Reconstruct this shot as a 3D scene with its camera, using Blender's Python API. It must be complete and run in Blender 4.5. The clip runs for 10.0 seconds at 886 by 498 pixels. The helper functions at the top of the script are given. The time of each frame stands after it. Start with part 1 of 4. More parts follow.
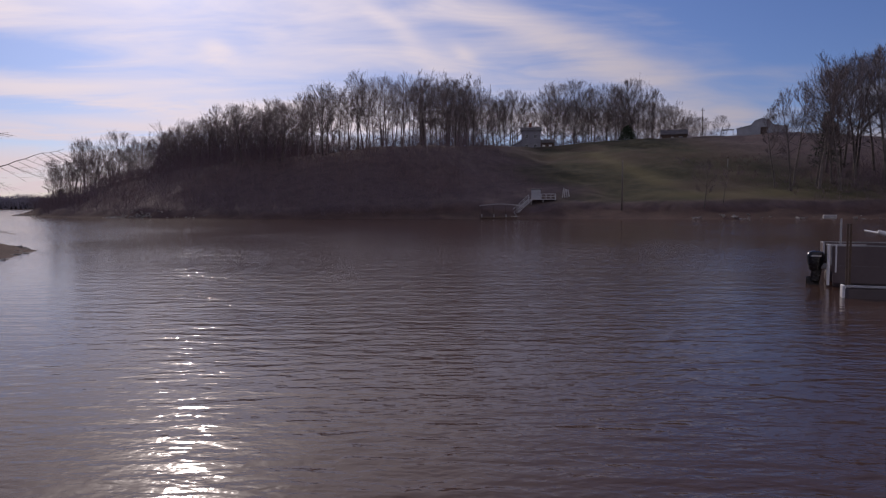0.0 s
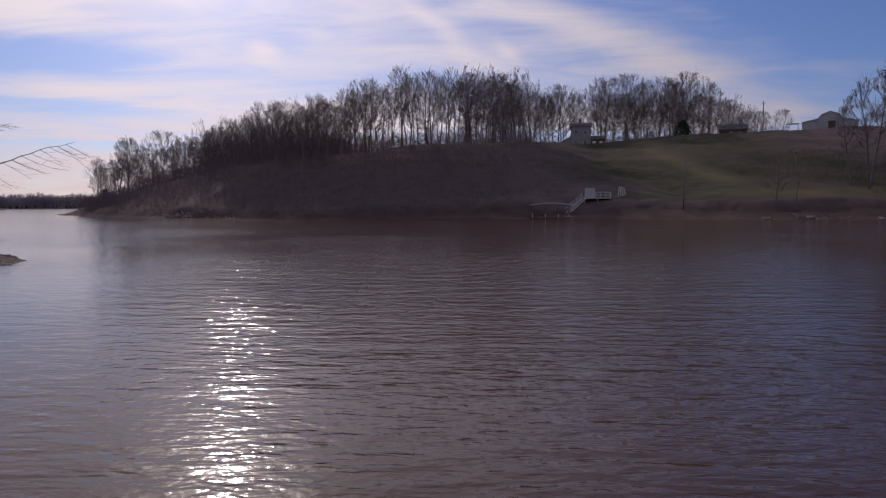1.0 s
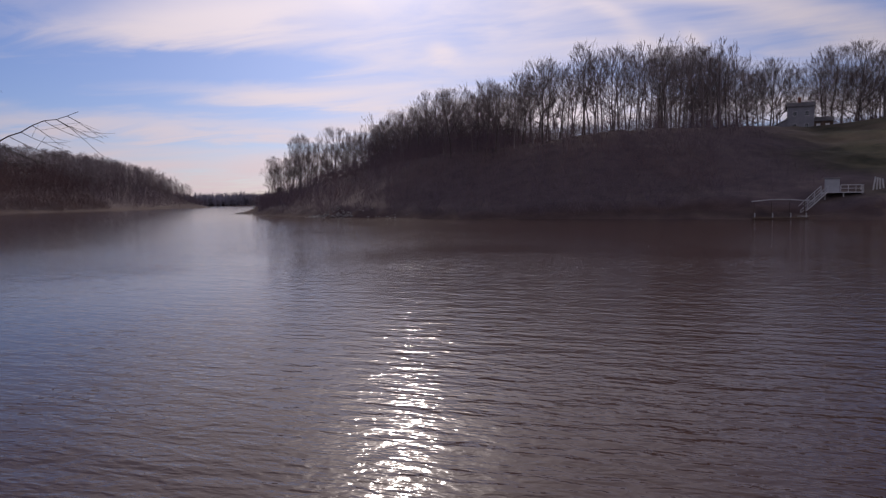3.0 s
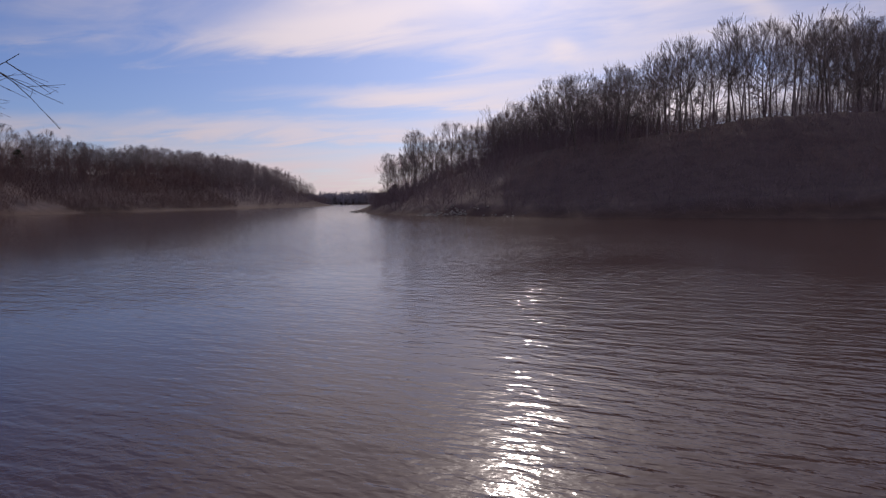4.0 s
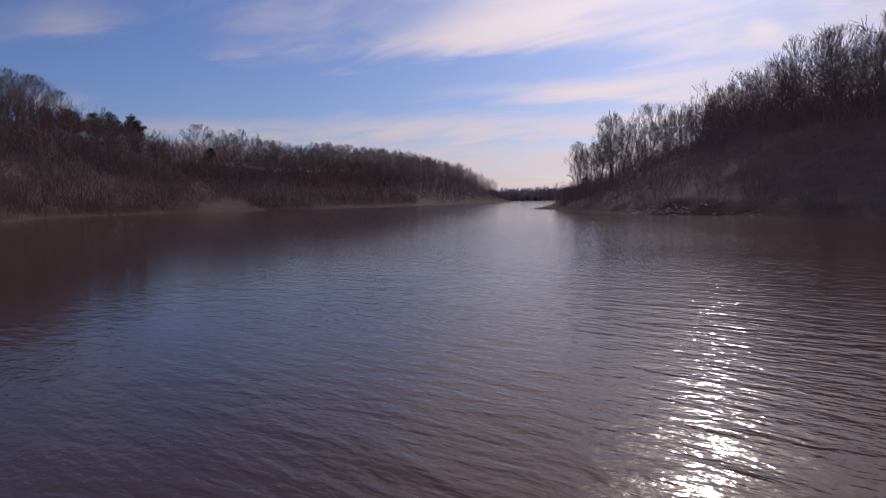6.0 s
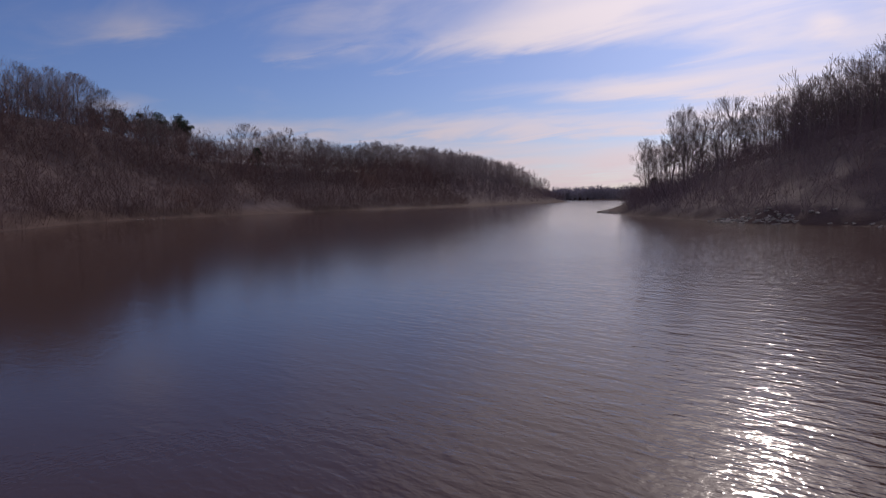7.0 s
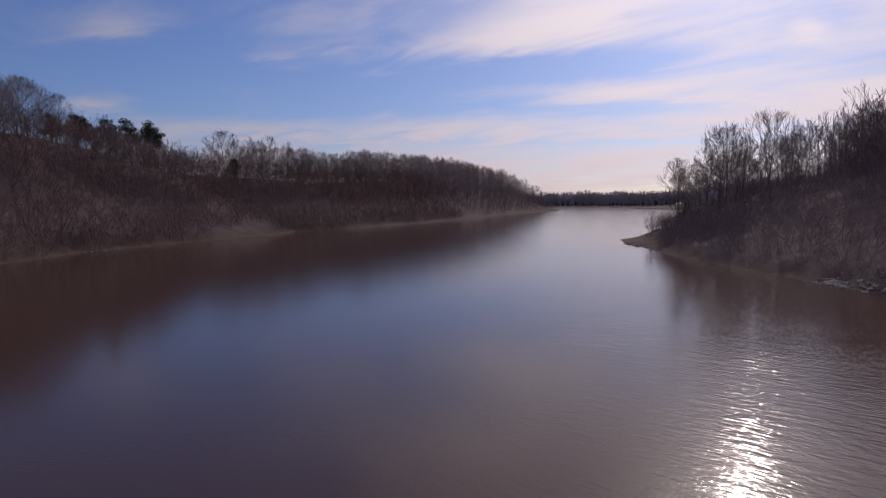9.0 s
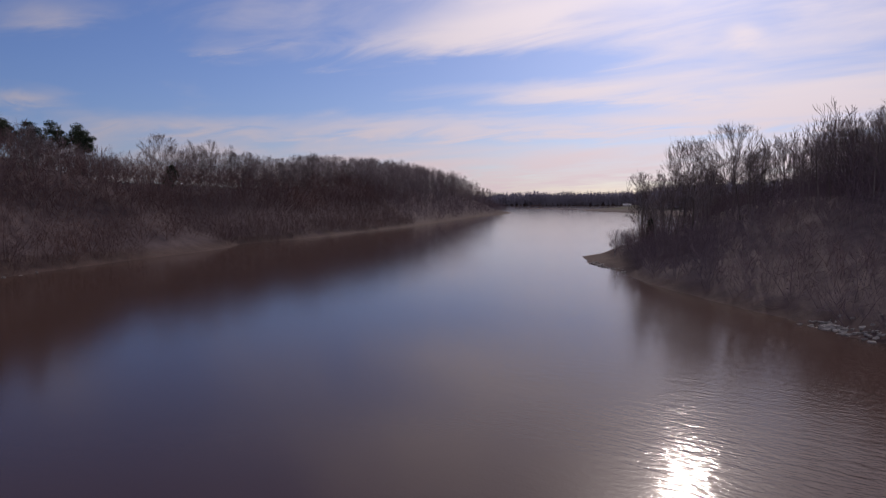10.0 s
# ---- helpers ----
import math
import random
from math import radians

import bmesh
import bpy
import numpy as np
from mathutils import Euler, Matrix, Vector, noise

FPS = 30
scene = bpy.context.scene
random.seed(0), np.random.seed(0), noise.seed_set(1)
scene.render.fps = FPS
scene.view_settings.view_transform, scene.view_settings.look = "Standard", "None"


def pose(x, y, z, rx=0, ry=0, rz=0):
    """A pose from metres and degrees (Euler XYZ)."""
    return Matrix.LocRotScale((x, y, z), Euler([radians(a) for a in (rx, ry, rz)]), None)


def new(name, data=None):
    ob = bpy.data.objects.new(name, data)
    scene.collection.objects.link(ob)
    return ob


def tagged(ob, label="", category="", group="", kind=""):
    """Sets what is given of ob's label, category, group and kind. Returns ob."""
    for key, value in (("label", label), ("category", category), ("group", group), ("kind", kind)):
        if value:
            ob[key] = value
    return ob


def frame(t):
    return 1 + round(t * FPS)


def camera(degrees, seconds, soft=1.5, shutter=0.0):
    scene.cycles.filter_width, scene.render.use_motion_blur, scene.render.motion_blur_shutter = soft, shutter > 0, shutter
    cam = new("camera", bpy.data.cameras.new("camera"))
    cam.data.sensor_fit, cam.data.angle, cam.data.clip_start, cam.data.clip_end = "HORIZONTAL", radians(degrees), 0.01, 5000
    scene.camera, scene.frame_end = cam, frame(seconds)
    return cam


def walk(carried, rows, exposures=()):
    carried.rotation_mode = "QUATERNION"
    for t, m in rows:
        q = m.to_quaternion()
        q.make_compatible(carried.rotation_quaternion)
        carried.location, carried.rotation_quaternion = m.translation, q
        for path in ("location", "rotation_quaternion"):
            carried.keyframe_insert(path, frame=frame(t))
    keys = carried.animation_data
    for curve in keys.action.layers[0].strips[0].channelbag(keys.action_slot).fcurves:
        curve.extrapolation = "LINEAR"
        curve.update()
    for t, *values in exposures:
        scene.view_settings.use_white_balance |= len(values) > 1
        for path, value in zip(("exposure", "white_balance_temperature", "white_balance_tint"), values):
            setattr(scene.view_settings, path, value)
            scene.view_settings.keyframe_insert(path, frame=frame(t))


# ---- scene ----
cam = camera(64.76, 10.0, soft=1.3)
PATH = [
    (0.0, pose(0.00, 0.00, 2.23, 86.61, 0.08, -0.00)),
    (0.5, pose(-0.55, 3.22, 2.26, 86.53, 0.08, 2.20)),
    (1.0, pose(-1.06, 7.00, 2.36, 86.51, 0.11, 3.48)),
    (1.5, pose(-1.59, 11.38, 2.49, 86.48, 0.18, 6.20)),
    (2.0, pose(-2.30, 16.28, 2.59, 86.40, 0.24, 8.67)),
    (2.5, pose(-3.32, 21.50, 2.68, 86.31, 0.37, 12.15)),
    (3.0, pose(-4.72, 26.81, 2.74, 86.24, 0.42, 17.71)),
    (4.5, pose(-11.69, 42.40, 2.49, 86.14, 0.64, 31.11)),
    (5.0, pose(-15.24, 47.42, 2.44, 86.11, 0.71, 34.39)),
    (5.5, pose(-19.29, 52.32, 2.40, 86.07, 0.73, 37.78)),
    (6.0, pose(-23.68, 57.03, 2.44, 86.03, 0.76, 42.10)),
    (7.5, pose(-37.90, 69.20, 4.33, 85.99, 0.63, 46.57)),
    (8.0, pose(-42.85, 72.55, 5.59, 85.99, 0.52, 46.71)),
    (8.5, pose(-47.65, 75.66, 7.09, 86.10, 0.40, 46.29)),
    (9.0, pose(-52.13, 78.61, 8.73, 86.12, 0.38, 44.90)),
    (9.5, pose(-56.11, 81.44, 10.47, 86.06, 0.29, 42.21)),
    (10.0, pose(-59.41, 84.20, 12.31, 85.97, 0.25, 40.68)),
]
walk(cam, PATH, exposures=[(0.0, 0.05, 6850, 19), (10.0, 0.05, 6850, 19)])

# ---------------------------------------------------------------- sun, sky
SUN_AZ, SUN_EL = 21.9, 27.0      # degrees left of +y, above the horizon
sun_way = Vector((-math.sin(radians(SUN_AZ)) * math.cos(radians(SUN_EL)),
                  math.cos(radians(SUN_AZ)) * math.cos(radians(SUN_EL)), math.sin(radians(SUN_EL))))
sun = new("sun", bpy.data.lights.new("sun", "SUN"))
sun.data.energy, sun.data.angle, sun.data.color = 1.5, radians(0.6), (1.0, 0.93, 0.86)
sun.rotation_euler = sun_way.to_track_quat("Z", "Y").to_euler()


class Nodes:
    """Short hand for node trees."""

    def __init__(self, tree):
        self.tree = tree
        tree.nodes.clear()

    def add(self, kind, operation="", **inputs):
        n = self.tree.nodes.new(kind)
        if operation:
            n.operation = operation
        for key, value in inputs.items():
            slot = n.inputs[int(key[1:])] if key[0] == "i" and key[1:].isdigit() else n.inputs[key.replace("_", " ")]
            if isinstance(value, bpy.types.NodeSocket):
                self.tree.links.new(value, slot)
            else:
                slot.default_value = value
        return n

    def math(self, op, a, b=0.0, c=0.0, clamp=False):
        n = self.add("ShaderNodeMath", op, i0=a, i1=b, i2=c)
        n.use_clamp = clamp
        return n.outputs[0]

    def noise(self, vec, scale, detail=4.0, rough=0.55, warp=0.0):
        return self.add("ShaderNodeTexNoise", Vector=vec, Scale=scale, Detail=detail, Roughness=rough, Distortion=warp).outputs["Fac"]

    def span(self, value, a, b, lo=0.0, hi=1.0, smooth=True):
        n = self.add("ShaderNodeMapRange", i0=value, i1=a, i2=b, i3=lo, i4=hi)
        n.interpolation_type = "SMOOTHSTEP" if smooth else "LINEAR"
        return n.outputs[0]

    def mix(self, fac, a, b, blend="MIX"):
        n = self.tree.nodes.new("ShaderNodeMix")
        n.data_type, n.blend_type = "RGBA", blend
        for slot, value in ((n.inputs[0], fac), (n.inputs[6], a), (n.inputs[7], b)):
            if isinstance(value, bpy.types.NodeSocket):
                self.tree.links.new(value, slot)
            else:
                slot.default_value = value
        return n.outputs[2]


def rgb(r, g, b):
    return (r, g, b, 1.0)


world = bpy.data.worlds.new("sky")
scene.world = world
world.use_nodes = True
w = Nodes(world.node_tree)
sky = w.add("ShaderNodeTexSky")
sky.sky_type, sky.sun_disc, sky.sun_elevation, sky.sun_rotation = "NISHITA", False, radians(SUN_EL), radians(-SUN_AZ)
sky.air_density, sky.dust_density, sky.ozone_density = 1.0, 0.6, 3.0
way = w.add("ShaderNodeTexCoord").outputs["Generated"]
xyz = w.add("ShaderNodeSeparateXYZ", Vector=way)
azim = w.math("MULTIPLY", w.math("ARCTAN2", w.math("MULTIPLY", xyz.outputs[0], -1.0), xyz.outputs[1]), 57.2958)
azim_off = w.math("ABSOLUTE", w.math("SUBTRACT", azim, 22.0))
elev = w.math("MULTIPLY", w.math("ARCSINE", xyz.outputs[2]), 57.2958)
# wind-drawn streaks: the cloud sheet is one flat layer high up, seen at a slant
low = w.math("ADD", w.math("MAXIMUM", xyz.outputs[2], 0.0), 0.10)
sheet = w.add("ShaderNodeCombineXYZ", X=w.math("DIVIDE", xyz.outputs[0], low), Y=w.math("DIVIDE", xyz.outputs[1], low), Z=0.0).outputs[0]
turned = w.add("ShaderNodeMapping", Vector=sheet, Rotation=(0, 0, radians(-28)), Scale=(0.70, 1.35, 1.0)).outputs[0]
streak = w.noise(turned, 0.58, 6.0, 0.50, 0.6)
fine = w.noise(turned, 1.9, 6.0, 0.56, 0.7)
bend = w.math("MULTIPLY", w.math("SUBTRACT", streak, 0.5), 7.0)
bend_y = w.math("MULTIPLY", w.math("SUBTRACT", fine, 0.5), 3.6)
az_w, el_w = w.math("ADD", azim, bend), w.math("ADD", elev, bend_y)
# banks of cloud: azimuth, elevation, half length, half height, slope (degrees), weight
BANKS = [
    (18, 19.5, 26, 6.0, 0, 0.62), (20, 8.6, 17, 3.4, 2, 0.44), (36, 13.6, 11, 1.4, -7, 0.50), (26, 12.6, 4.5, 1.1, -14, 0.25),
    (17.4, 11.9, 1.2, 0.75, 0, 0.35), (-1.3, 12.2, 0.9, 0.6, 40, 0.25), (4.0, 14.4, 4.0, 0.8, 42, 0.22), (-9.0, 13.4, 14, 1.6, 24, 0.36),
    (42, 5.9, 28, 0.9, 0, 0.36), (28, 8.3, 10, 0.9, 4, 0.25), (34, 2.6, 34, 2.0, 0, 0.50), (69.5, 12.6, 3.0, 1.2, -10, 0.36), (71.4, 7.2, 2.0, 0.5, -12, 0.40),
    (64, 10.8, 9, 0.35, -9, 0.18), (-18, 6.0, 16, 2.4, 0, 0.34), (34, 10.2, 9, 1.0, 3, -0.55), (54, 9.6, 15, 2.2, 3, -0.45), (-25, 13.5, 9, 2.4, 14, -0.45),
    # first three are centred above the view, added to tint the water's reflection
    (18, 32, 30, 10, 0, 0.50), (66, 22, 18, 8, 0, -0.15), (-22, 21, 18, 6, 0, 0.22), (31, 7.0, 16, 0.5, 2, -0.22), (24, 4.6, 18, 0.45, 0, -0.25),
]
cover = w.math("ADD", w.math("MULTIPLY_ADD", w.math("SUBTRACT", streak, 0.5), 1.7, 0.30), w.math("MULTIPLY", w.math("SUBTRACT", fine, 0.5), 0.85))
# thin cirrus over the rest of the sky, thickened out of view as fill
cover = w.math("ADD", cover, w.math("MULTIPLY", w.span(azim_off, 75.0, 130.0), 0.30))
for az, el, half_l, half_h, slope, weight in BANKS:
    ca, sa = math.cos(radians(slope)), math.sin(radians(slope))
    dx, dy = w.math("SUBTRACT", az_w, az), w.math("SUBTRACT", el_w, el)
    u = w.math("DIVIDE", w.math("ADD", w.math("MULTIPLY", dx, ca), w.math("MULTIPLY", dy, sa)), half_l)
    v = w.math("DIVIDE", w.math("SUBTRACT", w.math("MULTIPLY", dy, ca), w.math("MULTIPLY", dx, sa)), half_h)
    r2 = w.math("ADD", w.math("MULTIPLY", u, u), w.math("MULTIPLY", v, v))
    cover = w.math("MULTIPLY_ADD", w.math("EXPONENT", w.math("MULTIPLY", r2, -0.9)), weight, cover)
cloud = w.span(cover, 0.12, 1.02)
facing = w.add("ShaderNodeVectorMath", operation="DOT_PRODUCT", i0=way, i1=tuple(sun_way)).outputs["Value"]
near_sun = w.math("POWER", w.math("MAXIMUM", facing, 0.0), 6.0)
cloud_light = w.math("MULTIPLY_ADD", near_sun, 0.52, 0.38)
# clouds opposite the sun are lit from the front; brightened, unseen, as fill
cloud_light = w.math("MULTIPLY_ADD", w.math("MAXIMUM", w.math("MULTIPLY", facing, -1.0), 0.0), 0.45, cloud_light)
cloud_tint = w.mix(w.span(elev, 0.0, 9.0), rgb(1.0, 0.88, 0.94), rgb(0.97, 0.93, 1.02))
sky_col = w.add("ShaderNodeVectorMath", operation="SCALE", i0=sky.outputs[0], Scale=0.054).outputs[0]
sky_col = w.mix(1.0, sky_col, rgb(0.66, 0.82, 1.25), "MULTIPLY")
cloud_col = w.add("ShaderNodeVectorMath", operation="SCALE", i0=cloud_tint, Scale=cloud_light).outputs[0]
both = w.mix(cloud, sky_col, cloud_col)
# bright halo of thin cloud close round the sun
halo = w.math("MULTIPLY", w.math("POWER", w.math("MAXIMUM", facing, 0.0), 200.0), 3.6)
both = w.mix(1.0, both, w.add("ShaderNodeVectorMath", operation="SCALE", i0=(1.0, 0.95, 0.90), Scale=halo).outputs[0], "ADD")
bg = w.add("ShaderNodeBackground", Color=both, Strength=1.0)
w.add("ShaderNodeOutputWorld", Surface=bg.outputs[0])


# ---------------------------------------------------------------- materials
def material(name, a, b, scale=3.0, rough=0.85, bump=0.0, bump_scale=30.0, metal=0.0, c=None, spec=0.4, per_object=0.0):
    """Two colours mixed by noise at two scales, with fine relief."""
    mat = bpy.data.materials.new(name)
    mat.use_nodes = True
    m = Nodes(mat.node_tree)
    pos = m.add("ShaderNodeTexCoord").outputs["Object"]
    big, small = m.noise(pos, scale, 5.0, 0.6), m.noise(pos, scale * 9.0, 4.0, 0.6)
    col = m.mix(m.span(m.math("ADD", m.math("MULTIPLY", big, 0.65), m.math("MULTIPLY", small, 0.35)), 0.36, 0.64), rgb(*a), rgb(*b))
    if c:
        col = m.mix(m.span(m.noise(pos, scale * 0.31, 3.0), 0.52, 0.66), col, rgb(*c))
    if per_object:
        rnd = m.add("ShaderNodeObjectInfo").outputs["Random"]
        col = m.mix(1.0, col, m.add("ShaderNodeCombineColor", i0=m.span(rnd, 0, 1, 1 - per_object, 1 + per_object, False),
                    i1=m.span(rnd, 0, 1, 1 - per_object, 1 + per_object, False), i2=m.span(rnd, 0, 1, 1 - per_object, 1 + per_object, False)).outputs[0], "MULTIPLY")
    bsdf = m.add("ShaderNodeBsdfPrincipled", Base_Color=col, Metallic=metal)
    bsdf.inputs["Specular IOR Level"].default_value = spec
    m.tree.links.new(m.span(small, 0.2, 0.8, max(rough - 0.12, 0.03), min(rough + 0.1, 1.0)), bsdf.inputs["Roughness"])
    if bump:
        rel = m.add("ShaderNodeBump", Strength=bump, Distance=0.03, Height=m.noise(pos, bump_scale, 6.0, 0.65))
        m.tree.links.new(rel.outputs[0], bsdf.inputs["Normal"])
    m.add("ShaderNodeOutputMaterial", Surface=bsdf.outputs[0])
    return mat


BARK = material("bark", (0.095, 0.078, 0.070), (0.19, 0.16, 0.14), 1.2, 0.9, 0.5, 12, per_object=0.25)
TWIG = material("twig", (0.140, 0.114, 0.112), (0.230, 0.188, 0.182), 0.8, 0.9, per_object=0.25)
SHRUB = material("brush", (0.154, 0.112, 0.129), (0.203, 0.149, 0.163), 0.12, 0.95, c=(0.203, 0.135, 0.132))
# woods far off: distance haze is mixed into this pale bluish base colour
HAZED_WOODS = material("hazed_woods", (0.260, 0.240, 0.285), (0.340, 0.315, 0.365), 0.02, 0.95)
RUSTY = material("rusty_brush", (0.138, 0.088, 0.086), (0.185, 0.118, 0.111), 0.10, 0.95, c=(0.190, 0.110, 0.094))
NEEDLE = material("needles", (0.022, 0.036, 0.020), (0.05, 0.07, 0.035), 0.7, 0.8)
WOOD_GREY = material("weathered_wood", (0.30, 0.28, 0.27), (0.46, 0.44, 0.42), 2.0, 0.8, 0.3, 40)
WHITE_WOOD = material("white_wood", (0.422, 0.415, 0.420), (0.530, 0.524, 0.525), 1.5, 0.6, 0.2, 30)
SIDING = material("pale_siding", (0.33, 0.34, 0.36), (0.42, 0.43, 0.45), 0.6, 0.6, 0.15, 20)
GREY_SIDING = material("grey_siding", (0.195, 0.195, 0.218), (0.255, 0.255, 0.281), 0.6, 0.7, 0.2, 20)
BROWN_SIDING = material("brown_siding", (0.09, 0.065, 0.05), (0.14, 0.10, 0.075), 0.8, 0.85, 0.3, 20, spec=0.2)
ROOFING = material("roofing", (0.10, 0.095, 0.095), (0.16, 0.15, 0.15), 0.8, 0.9, 0.3, 18, spec=0.15)
METAL_ROOF = material("metal_roof", (0.30, 0.33, 0.38), (0.38, 0.41, 0.46), 0.5, 0.45, metal=0.4)
DARK_GLASS = material("dark_glass", (0.02, 0.022, 0.026), (0.035, 0.038, 0.045), 0.5, 0.1, spec=0.6)
BRICK_RED = material("chimney_brick", (0.20, 0.09, 0.065), (0.30, 0.15, 0.11), 3.0, 0.9, 0.4, 20)
ALU = material("aluminium", (0.55, 0.55, 0.56), (0.70, 0.70, 0.71), 1.0, 0.38, metal=0.9)
GALV = material("galvanised_steel", (0.36, 0.37, 0.38), (0.50, 0.51, 0.52), 2.0, 0.5, metal=0.8)
BOAT_PANEL = material("boat_panel", (0.095, 0.072, 0.072), (0.135, 0.102, 0.100), 1.0, 0.6)
BLACK_GLOSS = material("black_cowl", (0.012, 0.012, 0.014), (0.02, 0.02, 0.022), 1.0, 0.22, spec=0.6)
DARK_PLASTIC = material("dark_plastic", (0.085, 0.068, 0.066), (0.12, 0.095, 0.09), 1.0, 0.55)
WHITE_PLASTIC = material("white_plastic", (0.68, 0.68, 0.67), (0.80, 0.80, 0.79), 1.0, 0.4)
VINYL = material("cream_vinyl", (0.30, 0.27, 0.25), (0.40, 0.37, 0.34), 1.0, 0.5)
STONE = material("slab_stone", (0.24, 0.22, 0.20), (0.37, 0.345, 0.32), 1.1, 0.92, 0.6, 9, spec=0.15, per_object=0.3)

# ground: dry leaf litter in the woods, short grass on the meadow, drying mud along the water
ground_mat = bpy.data.materials.new("ground")
ground_mat.use_nodes = True
g = Nodes(ground_mat.node_tree)
pos = g.add("ShaderNodeNewGeometry").outputs["Position"]
gx = g.add("ShaderNodeSeparateXYZ", Vector=pos)
n_big, n_mid, n_small = g.noise(pos, 0.035, 4.0), g.noise(pos, 0.35, 5.0, 0.62), g.noise(pos, 3.5, 5.0, 0.65)
litter = g.mix(g.span(n_mid, 0.35, 0.65), rgb(0.092, 0.067, 0.070), rgb(0.138, 0.100, 0.098))
litter = g.mix(g.span(n_small, 0.45, 0.75), litter, rgb(0.150, 0.108, 0.101))
grass = g.mix(g.span(n_mid, 0.36, 0.64), rgb(0.029, 0.030, 0.015), rgb(0.054, 0.048, 0.025))
grass = g.mix(g.span(n_big, 0.45, 0.62), grass, rgb(0.075, 0.056, 0.038))
mud = g.mix(g.span(n_mid, 0.35, 0.65), rgb(0.082, 0.052, 0.045), rgb(0.122, 0.078, 0.066))
mud = g.mix(g.span(n_small, 0.40, 0.70), mud, rgb(0.080, 0.053, 0.046))
area = g.add("ShaderNodeAttribute")
area.attribute_name = "cover"
parts = g.add("ShaderNodeSeparateColor", Color=area.outputs["Color"])
col = g.mix(parts.outputs[1], litter, grass)
# sunlit strips on the meadow, painted in as paler grass
col = g.mix(parts.outputs[2], col, rgb(0.15, 0.13, 0.062))
col = g.mix(parts.outputs[0], col, mud)
rel = g.add("ShaderNodeBump", Strength=0.7, Distance=0.25, Height=g.math("ADD", g.math("MULTIPLY", n_mid, 1.0), g.math("MULTIPLY", n_small, 0.5)))
gb = g.add("ShaderNodeBsdfPrincipled", Base_Color=col, Roughness=0.95, Normal=rel.outputs[0])
gb.inputs["Specular IOR Level"].default_value = 0.15
g.add("ShaderNodeOutputMaterial", Surface=gb.outputs[0])

# lake water: murky brown body, wind ripples in drifting patches, calm in the lee
water_mat = bpy.data.materials.new("lake_water")
water_mat.use_nodes = True
g = Nodes(water_mat.node_tree)
pos = g.add("ShaderNodeNewGeometry").outputs["Position"]
axis = g.add("ShaderNodeMapping", Vector=pos, Rotation=(0, 0, radians(-14)), Scale=(0.33, 1.0, 1.0)).outputs[0]
axis_b = g.add("ShaderNodeMapping", Vector=pos, Rotation=(0, 0, radians(12)), Scale=(0.40, 1.0, 1.0)).outputs[0]
axis_c = g.add("ShaderNodeMapping", Vector=pos, Rotation=(0, 0, radians(-25)), Scale=(0.55, 1.0, 1.0)).outputs[0]
swell = g.noise(axis, 1.7, 2.0, 0.5, 0.35)
chop = g.noise(axis_b, 4.3, 2.0, 0.5, 0.3)
fine = g.noise(axis_c, 10.0, 2.0, 0.5, 0.2)
gx = g.add("ShaderNodeSeparateXYZ", Vector=pos)
lee = g.math("MULTIPLY_ADD", gx.outputs[0], 0.73, -21.95)
lee = g.math("MULTIPLY_ADD", g.math("MAXIMUM", gx.outputs[1], 72.0), 0.685, lee)
lee = g.span(g.math("MULTIPLY_ADD", g.math("SUBTRACT", g.noise(pos, 0.05, 3.0), 0.5), 9.0, lee), -8.0, 6.0)
gust = g.span(g.noise(pos, 0.035, 3.0, 0.5, 0.5), 0.34, 0.62)
wind = g.math("MULTIPLY", g.math("MULTIPLY_ADD", lee, 0.83, 0.17), g.math("MULTIPLY_ADD", gust, 0.6, 0.4))
wind = g.math("MULTIPLY", wind, g.math("MULTIPLY", g.span(gx.outputs[1], 24.0, 48.0, 1.2, 0.76), g.span(gx.outputs[1], 68.0, 95.0, 1.0, 0.86)))
still = g.math("MULTIPLY_ADD", gx.outputs[1], 0.38, gx.outputs[0])     # calmer by the near bank
wind = g.math("MULTIPLY", wind, g.math("MAXIMUM", g.span(still, -3.2, 0.8, 0.45, 1.0), g.span(gx.outputs[1], 36.0, 52.0)))
sound = g.math("MULTIPLY", g.span(gx.outputs[0], -50.0, -95.0), g.span(gx.outputs[1], 95.0, 150.0))      # sheltered narrows
slip = g.math("MULTIPLY", g.span(gx.outputs[0], 3.0, 10.0), g.span(gx.outputs[1], 34.0, 22.0))           # sheltered water by the boat
wind = g.math("MULTIPLY", wind, g.math("MULTIPLY", g.math("MULTIPLY_ADD", sound, -0.75, 1.0), g.math("MULTIPLY_ADD", slip, -0.6, 1.0)))
height = g.math("ADD", g.math("MULTIPLY", swell, 0.195), g.math("ADD", g.math("MULTIPLY", chop, 0.14), g.math("MULTIPLY", fine, 0.046)))
rel = g.add("ShaderNodeBump", Strength=1.0, Distance=0.25, Height=g.math("MULTIPLY_ADD", g.noise(pos, 8.0, 2.0), 0.015, g.math("MULTIPLY", height, wind)))
silt = g.mix(g.noise(pos, 0.02, 3.0), rgb(0.068, 0.037, 0.027), rgb(0.092, 0.051, 0.037))
wb = g.add("ShaderNodeBsdfPrincipled", Base_Color=silt, Roughness=0.085, IOR=1.333, Normal=rel.outputs[0])
wb.inputs["Specular IOR Level"].default_value = 0.30
g.add("ShaderNodeOutputMaterial", Surface=wb.outputs[0])


